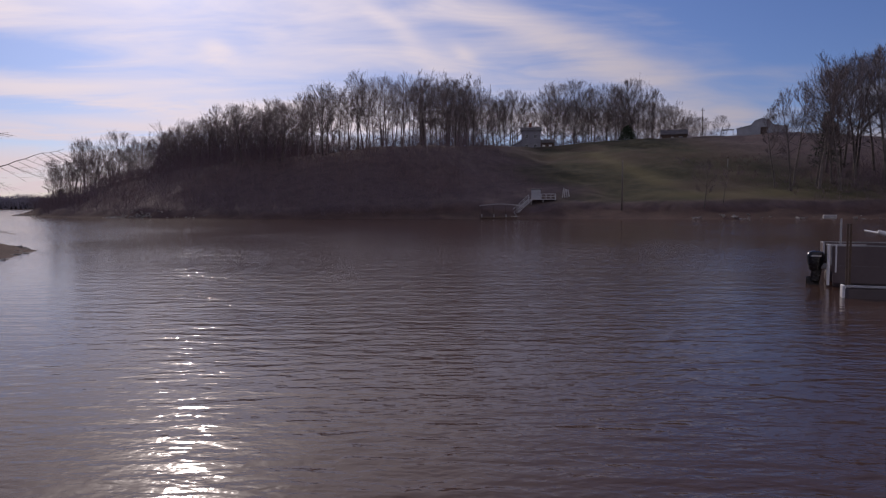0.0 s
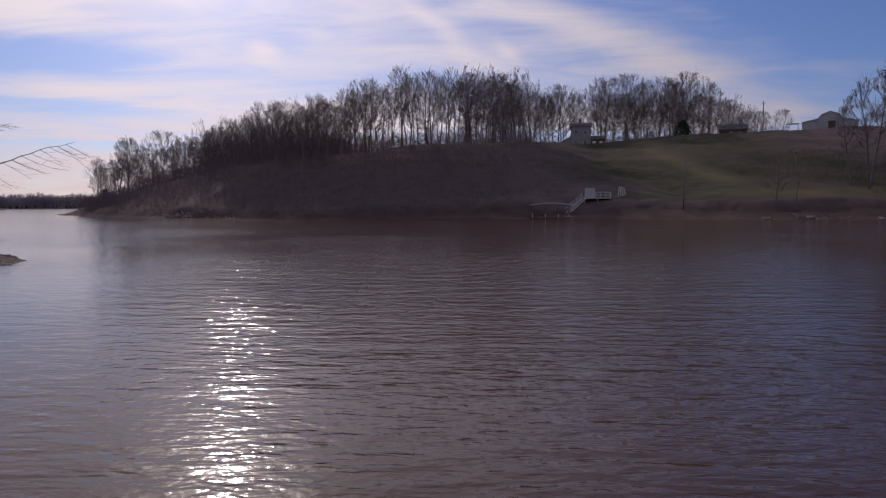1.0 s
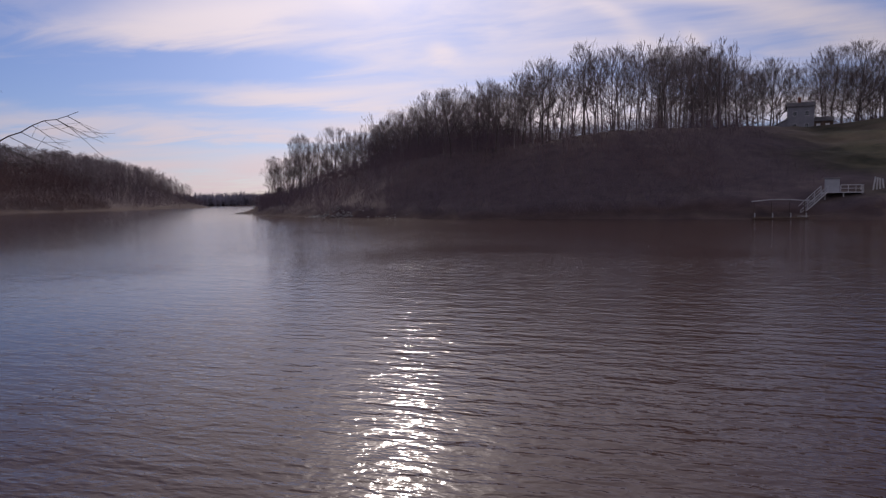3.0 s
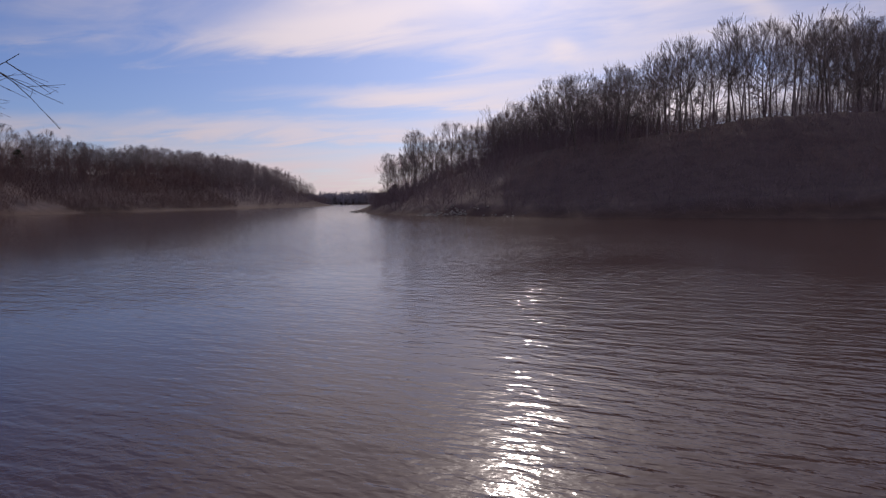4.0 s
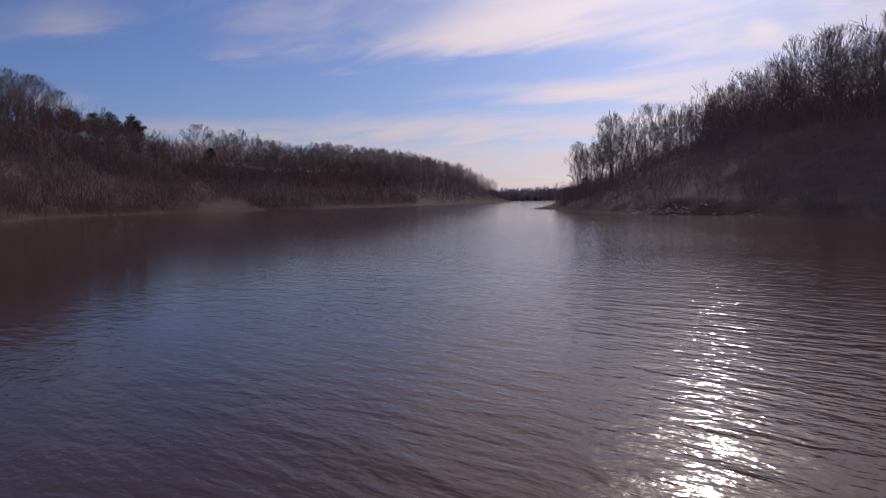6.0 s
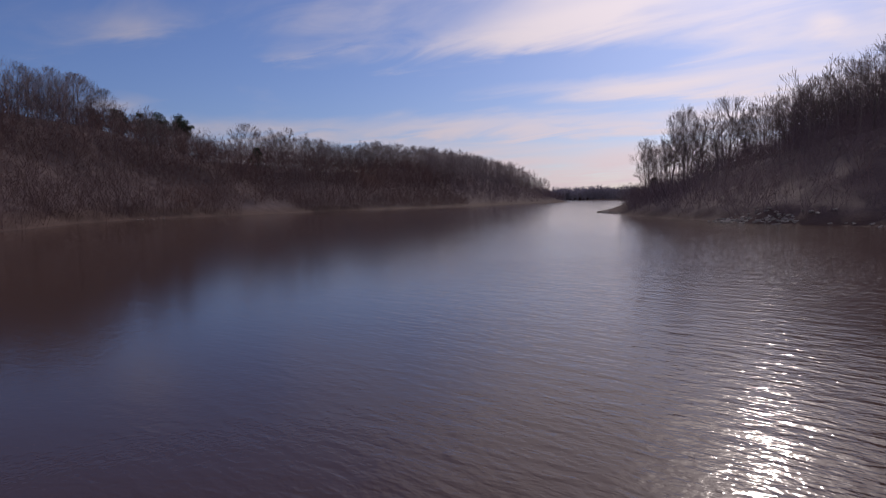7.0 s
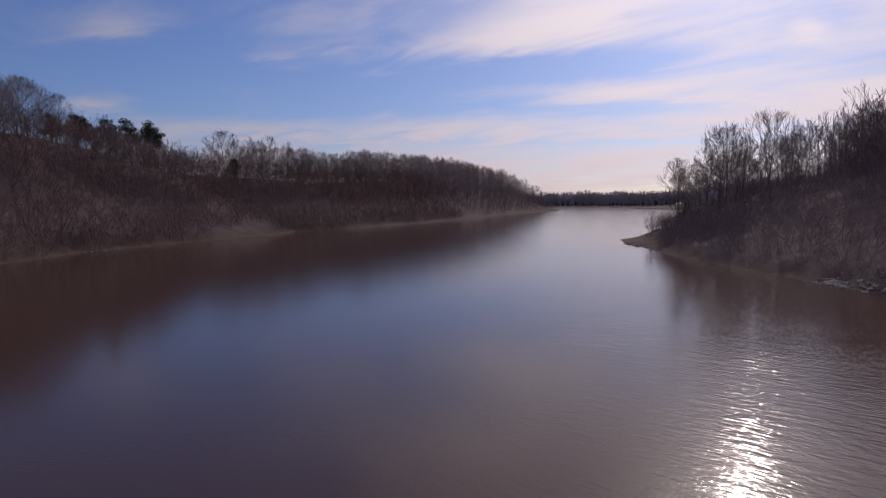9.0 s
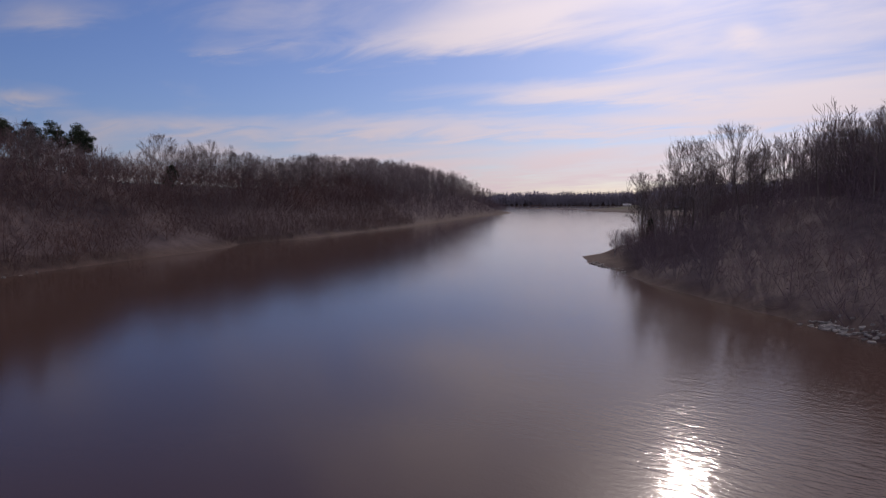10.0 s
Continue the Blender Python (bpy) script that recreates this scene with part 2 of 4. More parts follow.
# ---------------------------------------------------------------- mesh helpers
class Mesh:
    """Collects boxes, tubes and loose faces into one mesh."""

    def __init__(self):
        self.v, self.f = [], []

    def face(self, pts):
        n = len(self.v)
        self.v += [tuple(p) for p in pts]
        self.f.append(tuple(range(n, n + len(pts))))

    def box(self, at, size, turn=0.0, tilt=(0.0, 0.0), worn=0.0):
        """A box with its middle at a place; a worn edge cuts its corners by that many metres."""
        rot = Euler((radians(tilt[0]), radians(tilt[1]), radians(turn))).to_matrix()
        hx, hy, hz = (s / 2 for s in size)
        c = min(worn, 0.45 * min(hx, hy, hz))
        n = len(self.v)
        if c <= 0:
            for sx in (-1, 1):
                for sy in (-1, 1):
                    for sz in (-1, 1):
                        self.v.append(tuple(rot @ Vector((sx * hx, sy * hy, sz * hz)) + Vector(at)))
            self.f += [tuple(n + i for i in q) for q in ((0, 1, 3, 2), (4, 6, 7, 5), (0, 4, 5, 1), (2, 3, 7, 6), (0, 2, 6, 4), (1, 5, 7, 3))]
            return self
        rings = ((-hz, c), (-hz + c, 0.0), (hz - c, 0.0), (hz, c))
        for z, inset in rings:
            a, b = hx - inset, hy - inset
            for x, y in ((-a, -b + c), (-a + c, -b), (a - c, -b), (a, -b + c), (a, b - c), (a - c, b), (-a + c, b), (-a, b - c)):
                self.v.append(tuple(rot @ Vector((x, y, z)) + Vector(at)))
        for k in range(3):
            for i in range(8):
                j = (i + 1) % 8
                self.f.append((n + k * 8 + i, n + k * 8 + j, n + k * 8 + 8 + j, n + k * 8 + 8 + i))
        self.f.append(tuple(n + i for i in reversed(range(8))))
        self.f.append(tuple(n + 24 + i for i in range(8)))
        return self

    def tube(self, pts, radii, sides=6, caps=True):
        n = len(self.v)
        pts = [Vector(p) for p in pts]
        for i, p in enumerate(pts):
            d = (pts[min(i + 1, len(pts) - 1)] - pts[max(i - 1, 0)]).normalized()
            a = d.cross(Vector((0.31, 0.17, 0.93)) if abs(d.z) < 0.9 else Vector((1, 0.2, 0))).normalized()
            b = d.cross(a)
            for k in range(sides):
                t = 2 * math.pi * k / sides
                self.v.append(tuple(p + (a * math.cos(t) + b * math.sin(t)) * radii[i]))
        for i in range(len(pts) - 1):
            for k in range(sides):
                j = (k + 1) % sides
                self.f.append((n + i * sides + k, n + i * sides + j, n + (i + 1) * sides + j, n + (i + 1) * sides + k))
        if caps and sides > 3:
            self.f.append(tuple(n + k for k in reversed(range(sides))))
            self.f.append(tuple(n + (len(pts) - 1) * sides + k for k in range(sides)))
        return self

    def done(self, name, mat, smooth=False):
        me = bpy.data.meshes.new(name)
        me.from_pydata(self.v, [], self.f)
        me.materials.append(mat)
        if smooth:
            me.polygons.foreach_set("use_smooth", [True] * len(me.polygons))
        me.update()
        return me


def part(name, mesh, mat, parent, label="", smooth=False):
    ob = new(name, mesh.done(name, mat, smooth) if isinstance(mesh, Mesh) else mesh)
    ob.parent = parent
    return tagged(ob, label)


def thing(name, at, label, category, group="", turn=0.0, kind=""):
    ob = new(name)
    ob.matrix_basis = pose(*at, 0, 0, turn)
    return tagged(ob, label, category, group, kind)


def raw_mesh(name, verts, quads, mat, smooth=False):
    me = bpy.data.meshes.new(name)
    n, k = len(quads), quads.shape[1]
    me.vertices.add(len(verts))
    me.vertices.foreach_set("co", np.ascontiguousarray(verts, dtype=np.float32).ravel())
    me.loops.add(n * k)
    me.loops.foreach_set("vertex_index", np.ascontiguousarray(quads, dtype=np.int32).ravel())
    me.polygons.add(n)
    me.polygons.foreach_set("loop_start", np.arange(0, n * k, k, dtype=np.int32))
    me.polygons.foreach_set("loop_total", np.full(n, k, dtype=np.int32))
    me.polygons.foreach_set("use_smooth", np.full(n, smooth, dtype=bool))
    me.materials.append(mat)
    me.update(calc_edges=True)
    return me


# ---------------------------------------------------------------- the land
# shorelines, anticlockwise round the land
PENINSULA = [(-126, 205), (-112, 192), (-102, 180), (-88, 168), (-75.5, 158.3), (-70, 153), (-58, 150), (-37, 142), (-8, 141), (15, 138.5), (36, 133), (50, 128),
             (82, 129), (125, 122), (160, 95), (190, 40), (175, -20), (120, -40), (60, -28), (14, -12), (-8, -9), (-15, 8), (-17.5, 22), (-19, 30), (-21.8, 36.8),
             (-26.5, 40), (-33, 47), (-39, 50.5), (-52, 50), (-82, 56), (-115, 72), (-140, 88), (-170, 105), (-187, 122), (-203, 150), (-214, 175.5), (-221, 186), (-232, 196), (-238, 222), (-281, 316),
             (-364, 467), (-428, 606), (-437, 616), (-470, 625), (-560, 640), (-900, 800), (-2400, 900), (-2400, -2400), (2400, -2400), (2400, 760), (900, 640),
             (300, 520), (60, 420), (-70, 330), (-118, 270), (-134, 240), (-135, 218)]
FAR_POINT = [(-442, 760), (-400, 712), (-352, 682), (-290, 655), (-120, 640), (300, 690), (900, 800), (2400, 900), (2400, 2400), (1200, 1500), (200, 1050), (-200, 900), (-380, 830)]
FAR_SHORE = [(-2400, 1050), (-1500, 1120), (-1050, 1180), (-700, 1235), (-420, 1260), (-100, 1250), (300, 1300), (1200, 1650), (2400, 2450), (-2400, 2450)]
MUD_BAR = [(-640, 905), (-560, 850), (-478, 838), (-440, 850), (-470, 872), (-560, 900)]


def inland(poly, x, y):
    """Distance to the shoreline, positive on the land."""
    p = np.array(poly, dtype=float)
    q = np.roll(p, -1, axis=0)
    best, inside = np.full(x.shape, 1e12), np.zeros(x.shape, dtype=bool)
    for (ax, ay), (bx, by) in zip(p, q):
        ex, ey = bx - ax, by - ay
        t = np.clip(((x - ax) * ex + (y - ay) * ey) / (ex * ex + ey * ey), 0, 1)
        best = np.minimum(best, (x - ax - t * ex) ** 2 + (y - ay - t * ey) ** 2)
        if ay != by:
            inside ^= ((ay > y) != (by > y)) & (x < ex * (y - ay) / ey + ax)
    return np.where(inside, 1.0, -1.0) * np.sqrt(best)


def ramp(v, a, b):
    t = np.clip((v - a) / (b - a), 0, 1)
    return t * t * (3 - 2 * t)


def lumps(x, y, size, seed):
    """Cheap smooth unevenness between -1 and 1."""
    r = np.random.RandomState(seed)
    out = np.zeros(x.shape)
    for k in range(7):
        a, ph = r.uniform(0, math.pi * 2), r.uniform(0, 6.28)
        s = size * (0.45 + 0.25 * k)
        out += np.sin((x * math.cos(a) + y * math.sin(a)) * 6.283 / s + ph)
    return out / 4.0


def land(x, y):
    """Height of the ground, and its cover: bare mud, grass, sunlit strips painted on the grass."""
    x, y = np.asarray(x, dtype=float), np.asarray(y, dtype=float)
    shore = inland(PENINSULA, x, y)
    d = shore + lumps(x, y, 9, 3) * 0.8 * ramp(shore, -3, 3)
    side = ramp(x, -150, -140)                       # 1 on the near peninsula, 0 on the western shore
    reach = np.interp(x, [-60, -16, 30, 90], [36, 52, 98, 92])
    top = np.interp(x, [-135, -110, -75, -50, -16, 20, 60, 95, 110, 200], [6.0, 10.5, 12.0, 13.5, 16.5, 19.4, 20.8, 22.3, 22.7, 15.5]) + 0.4 * lumps(x, y, 120, 5)
    top = top - 5.0 * ramp(y, 262, 330)
    west_top = np.interp(y, [60, 120, 175, 250, 330, 430, 540, 620], [24, 24, 17.0, 15.5, 19.0, 21.0, 19.0, 8.0]) + 0.8 * lumps(x, y, 90, 8)
    near = ramp(y, 100, 60) * side                  # low bank round the cove where the walk starts
    spit = np.exp(-(((x + 214) / 14) ** 2 + ((y - 172) / 26) ** 2)) * (1 - side)
    wide = side * (6.5 - 5.2 * ramp(x, 5, -40) + 4.4 * ramp(x, -106, -120)) + (1 - side) * (0.5 + 4.0 * spit + 1.5 * ramp(y, 170, 120))
    beach = np.clip(d, 0, wide) * (0.28 - 0.10 * ramp(x, -95, -115) * side - 0.14 * spit)
    lip = (0.9 + 0.25 * lumps(x, y, 30, 11)) * ramp(d, wide, wide + 1.5)
    far = reach * side + (42 + 12 * spit) * (1 - side)
    even = np.clip((d - wide + 3) / (far - wide + 3), 0, 1)
    slope = ramp(d, wide - 3, far) * (1 - 0.85 * ramp(x, -16, 20)) + even ** 1.12 * 0.85 * ramp(x, -16, 20)
    hill = (top * side + west_top * (1 - side)) * slope * (1 - 0.75 * near)
    z = np.where(d > 0, beach + lip + hill + 0.22 * lumps(x, y, 14, 9) * ramp(d, 8, 20), np.maximum(d * 0.16, -4.0))
    z = z - np.where(d > 0, 1.5 * np.exp(-(((x - 17.5) / 5.5) ** 2 + ((y - 146) / 4.5) ** 2)), 0)
    for poly, rise, run in ((FAR_POINT, 15.0, 130.0), (FAR_SHORE, 15.0, 70.0), (MUD_BAR, 0.35, 20.0)):
        e = inland(poly, x, y)
        z = np.where(e > 0, np.clip(e, 0, 10) * (0.12 if rise > 1 else 0.02) + rise * ramp(e, 0, run) * (1 + 0.15 * lumps(x, y, 260, 13)), z)
        d = np.where(e > 0, e, d)
    # mud reaches further inland along the western shore, away from the spit
    mud_more = 2.5 * (1 - side) * (1 - spit)
    mud = 1 - ramp(d, wide - 0.5 + mud_more, wide + 1.0 + mud_more)
    grass = ramp(x + 6 * lumps(x, y, 40, 17), 14, 34) * ramp(d, 7, 11) * ramp(y, 118, 140) * (1 - ramp(x + 0.25 * (y - 140), 82, 112)) * side
    grass = np.maximum(grass, ramp(inland(FAR_POINT, x, y), 4, 30) * (1 - ramp(x, -330, -250)))
    # strips of sun between the ridge trees' shadows, put into the grass colour
    sun_strip = np.exp(-((x - 50.6 + 0.142 * (y - 158.5) + 1.2 * lumps(x, y, 60, 21)) / 3.4) ** 2) * ramp(y, 150, 162) * (1 - ramp(y, 204, 214)) * grass
    sun_strip = np.maximum(sun_strip, np.exp(-((d - 17 - 3 * lumps(x, y, 50, 23)) / 4.0) ** 2) * ramp(x, 38, 50) * (1 - ramp(x, 70, 82)) * grass * 0.8)
    return z, mud, grass, sun_strip


def spot(x, y):
    return float(land(np.array([x]), np.array([y]))[0][0])


def lines(*spans):
    out = []
    for a, b, step in spans:
        out += list(np.arange(a, b, step))
    return np.array(out + [spans[-1][1]])


xs = lines((-2400, -700, 100), (-700, -440, 20), (-440, -240, 5), (-240, -160, 2.0), (-160, 130, 1.5), (130, 250, 8), (250, 700, 45), (700, 2400, 170))
ys = lines((-2400, -400, 200), (-400, -50, 35), (-50, 50, 2.0), (50, 230, 1.5), (230, 330, 3.0), (330, 640, 6), (640, 900, 8), (900, 1400, 30), (1400, 2400, 200))
gx_, gy_ = np.meshgrid(xs, ys)
gz_, mud_, grass_, sun_strip_ = land(gx_, gy_)
nx, ny = len(xs), len(ys)
idx = np.arange(nx * ny).reshape(ny, nx)
quads = np.stack([idx[:-1, :-1], idx[:-1, 1:], idx[1:, 1:], idx[1:, :-1]], -1).reshape(-1, 4)
ground_me = raw_mesh("ground", np.stack([gx_, gy_, gz_], -1).reshape(-1, 3), quads, ground_mat, True)
tint = ground_me.color_attributes.new("cover", "FLOAT_COLOR", "POINT")
tint.data.foreach_set("color", np.stack([mud_, grass_, sun_strip_ * 0.6, np.ones_like(mud_)], -1).astype(np.float32).ravel())
tagged(new("ground", ground_me), "brown winter hillside of leaf litter, rough grass and bare mud shore", "ground", kind="structure")

water = Mesh()
water.face([(-2400, -2400, 0), (2400, -2400, 0), (2400, 2400, 0), (-2400, 2400, 0)])
tagged(new("water", water.done("water", water_mat)), "murky brown lake water with wind ripples and sun glitter", "lake", kind="structure")


# ---------------------------------------------------------------- bare trees
def limb(mesh, rnd, start, way, length, r0, r1, steps, sides, lift, wander):
    """A crooked tapering limb; returns its points and radii."""
    pts, rad, d = [Vector(start)], [r0], Vector(way).normalized()
    for i in range(steps):
        d = (d + Vector((rnd.uniform(-1, 1), rnd.uniform(-1, 1), rnd.uniform(-0.6, 0.6))) * wander + Vector((0, 0, lift))).normalized()
        pts.append(pts[-1] + d * (length / steps))
        rad.append(r0 + (r1 - r0) * ((i + 1) / steps) ** 0.85)
    mesh.tube(pts, rad, sides, caps=False)
    return pts, rad


def fork(d, rnd, spread):
    """A way that leaves the way d at an angle of about spread degrees."""
    side = d.cross(Vector((rnd.uniform(-1, 1), rnd.uniform(-1, 1), rnd.uniform(-1, 1)))).normalized()
    a = radians(spread * rnd.uniform(0.7, 1.3))
    return d * math.cos(a) + side * math.sin(a)


def blade(mesh, rnd, pts, r):
    """A fine tapering branchlet along some points, as a narrow strip."""
    d = (pts[-1] - pts[0]).normalized()
    side = d.cross(Vector((rnd.uniform(-1, 1), rnd.uniform(-1, 1), rnd.uniform(-1, 1)))).normalized() * r
    n, last = len(mesh.v), len(pts) - 1
    for i, p in enumerate(pts):
        w_ = side * (1.0 - 0.6 * i / last)
        mesh.v += [tuple(p - w_), tuple(p + w_)]
    mesh.f += [(n + 2 * i, n + 2 * i + 1, n + 2 * i + 3, n + 2 * i + 2) for i in range(last)]


def twig(mesh, rnd, p, d, length, r):
    blade(mesh, rnd, [p, p + d * length + Vector((0, 0, length * 0.05))], r)


def bare_tree(seed, tall, clear, wide, limbs, boughs, sprays, twigs, twig_r=0.018, lean=0.03, detail=2):
    """Trunk and crown meshes of a leafless tree: limbs fork three times and end on a domed outline.
    clear: share of the height below the first limb; wide: crown radius as a share of the height;
    detail: 2 for trees that stand alone, 1 for those deep in the woods."""
    rnd = random.Random(seed)
    trunk, crown = Mesh(), Mesh()
    n = (3, 5, 10)[detail]
    ls = (2, 2, 4)[detail]
    lead = 0.86
    tp, tr = limb(trunk, rnd, (0, 0, -0.6), (rnd.uniform(-lean, lean), rnd.uniform(-lean, lean), 1), tall * lead, tall * 0.0125, 0.04, n, (3, 4, 7)[detail], 0.03, 0.075)
    mid = (clear + (1 - clear) * 0.48) * tall
    over, under, out = tall - mid, mid - clear * tall * 0.85, wide * tall
    bulge = [rnd.uniform(0.80, 1.14) for _ in range(7)]         # the outline is uneven all round

    def room(p, d):
        """Way from p along d to the crown's outline."""
        t = 0.0
        while t < tall:
            q = p + d * t
            k = (math.atan2(q.y, q.x) / 6.2832 % 1.0) * 7
            o = out * (bulge[int(k) % 7] * (1 - k % 1) + bulge[(int(k) + 1) % 7] * (k % 1))
            if (q.x * q.x + q.y * q.y) / (o * o) + ((q.z - mid) / (over if q.z > mid else under)) ** 2 > 1.0:
                break
            t += tall * 0.02
        return t

    def at(pts, q):
        """A point and way at the share q of a limb."""
        j = min(int(q * (len(pts) - 1)), len(pts) - 2)
        return pts[j].lerp(pts[j + 1], q * (len(pts) - 1) - j), (pts[j + 1] - pts[j]).normalized(), j

    for k in range(limbs):
        up = (k + 0.15 + rnd.random() * 0.7) / limbs
        base, _, i = at(tp, min((clear + (0.97 * lead - clear) * up ** 1.1) / lead, 0.98))
        turn, rise = k * 2.4 + rnd.uniform(-0.45, 0.45), radians(14 + 54 * up + rnd.uniform(-8, 8))
        way = Vector((math.cos(turn) * math.cos(rise), math.sin(turn) * math.cos(rise), math.sin(rise)))
        length = max(room(base, (way + Vector((0, 0, 0.22))).normalized()) * rnd.uniform(0.78, 0.98), tall * 0.05)
        lp, lr = limb(crown, rnd, base, way, length, min(tr[i] * 0.62, 0.010 * length + 0.045), 0.02, ls, 3 if detail < 2 else 4, 0.30 / ls, 0.42 / ls)
        for b in range(boughs):
            q = 0.20 + 0.80 * (b + rnd.random()) / boughs
            p, d, j = at(lp, q)
            way = fork(d, rnd, 40 - 12 * q)
            way = (way + Vector((0, 0, 0.16))).normalized()
            bl = max(min(room(p, way) * rnd.uniform(0.75, 1.04), length * (0.66 - 0.2 * q) + tall * 0.03), tall * 0.03)
            bp, _ = limb(crown, rnd, p, way, bl, max(lr[j] * 0.45, 0.018), twig_r, 2 if detail > 1 else 1, 3, 0.08, 0.16)
            for t in range(sprays):
                e = 0.15 + 0.85 * (t + rnd.random()) / sprays
                p, d, _ = at(bp, e)
                way = (fork(d, rnd, 28) + Vector((0, 0, 0.10))).normalized()
                sl = max(min(room(p, way) * rnd.uniform(0.8, 1.08), bl * rnd.uniform(0.45, 0.80)), tall * 0.022)
                end = p + way * sl + Vector((0, 0, sl * 0.10))
                bent = p.lerp(end, 0.5) + Vector((rnd.uniform(-1, 1), rnd.uniform(-1, 1), rnd.uniform(-1, 1))) * sl * 0.08
                blade(crown, rnd, [p, bent, end] if detail > 1 else [p, end], twig_r * 1.1)
                for w_ in range(twigs):
                    g_ = 0.2 + 0.8 * (w_ + rnd.random()) / twigs
                    p2 = p.lerp(end, g_)
                    way = (fork((end - p).normalized(), rnd, 24) + Vector((0, 0, 0.08))).normalized()
                    tl = max(sl * rnd.uniform(0.40, 0.80), 0.35)
                    if detail < 2:
                        twig(crown, rnd, p2, way, tl, twig_r * 0.8)
                    else:
                        side = way.cross(Vector((rnd.uniform(-1, 1), rnd.uniform(-1, 1), rnd.uniform(-1, 1)))).normalized() * twig_r * 0.9
                        crown.face([p2 - side, p2 + side, p2 + way * tl])
    heights = sorted(p[2] for p in crown.v)
    high = heights[int(len(heights) * 0.995)]
    for m in (trunk, crown):                 # the topmost twigs end at the given height
        m.v = [(p[0], p[1], p[2] * tall / high) for p in m.v]
    return trunk, crown


def as_arrays(*meshes):
    """Vertices and quads of several meshes together."""
    vs, fs, n = [], [], 0
    for m in meshes:
        vs.append(np.array(m.v, dtype=np.float32))
        fs.append(np.array([q for q in m.f if len(q) == 4], dtype=np.int32) + n)
        n += len(m.v)
    return np.concatenate(vs), np.concatenate(fs)


def mass(name, kinds, places, mat, label, category):
    """Many plants that nobody could count, as one object. places: x, y, z, size, turn, kind."""
    vs, fs, n = [], [], 0
    for x, y, z, size, turn, k in places:
        v, f = kinds[int(k)]
        c, s = math.cos(turn) * size, math.sin(turn) * size
        vs.append(np.stack([v[:, 0] * c - v[:, 1] * s + x, v[:, 0] * s + v[:, 1] * c + y, v[:, 2] * size + z], -1))
        fs.append(f + n)
        n += len(v)
    me = raw_mesh(name, np.concatenate(vs), np.concatenate(fs), mat)
    return tagged(new(name, me), label, category, kind="stuff")


def scatter(seed, box, gap, keep):
    """Places on a jittered grid where keep(x, y) says so."""
    r = np.random.RandomState(seed)
    x0, y0, x1, y1 = box
    gx, gy = np.meshgrid(np.arange(x0, x1, gap), np.arange(y0, y1, gap))
    gx = gx.ravel() + r.uniform(-0.48, 0.48, gx.size) * gap
    gy = gy.ravel() + r.uniform(-0.48, 0.48, gy.size) * gap
    ok = keep(gx, gy)
    gx, gy = gx[ok], gy[ok]
    return gx, gy, land(gx, gy)[0], r


def wooded(x, y):
    """Woods on the near peninsula."""
    d = inland(PENINSULA, x, y)
    meadow = (x > 23 - 0.1 * (y - 140)) & (y < 256 + 0.03 * x) & (x < 150)
    yard = (x > 17) & (x < 60) & (y > 222) & (y < 256)
    skyline = (x > 104) & (y > 200)
    return (d > 1.3 + 7.0 * ramp(x, -20, 10) + 4.5 * ramp(x, -108, -118)) & ~meadow & ~yard & ~skyline & (y > 132) & (x > -140)


def wooded_west(x, y):
    d = inland(PENINSULA, x, y)
    return (d > 0.6) & (x < -140) & ~((d < 7) & (np.hypot(x + 213, y - 172) < 17)) & ((x < -160) | (y > 95))


PLANS = [  # height, clear trunk, crown radius, limbs
    (18.0, 0.22, 0.36, 15), (18.0, 0.30, 0.25, 12), (18.0, 0.40, 0.155, 11), (18.0, 0.20, 0.45, 16), (18.0, 0.25, 0.30, 14), (18.0, 0.34, 0.20, 12)]
tree_kinds = []
for k, (tall, clear, wide, limbs) in enumerate(PLANS):
    tr, cr = bare_tree(100 + k, tall, clear, wide, limbs, 6, 5, 5)
    root = thing("bare_tree", (0, 0, -60), "leafless grey-brown hardwood tree standing in the winter woods", "tree", "trees of the shore woods")
    part("trunk", tr, BARK, root, smooth=True)
    part("crown", cr, TWIG, root)
    tree_kinds.append((root, tall))
far_kinds = [as_arrays(*bare_tree(200 + k, tall, clear * 0.8, wide, 8, 4, 2, 2, 0.042, detail=1)) for k, (tall, clear, wide, _) in enumerate(PLANS)]


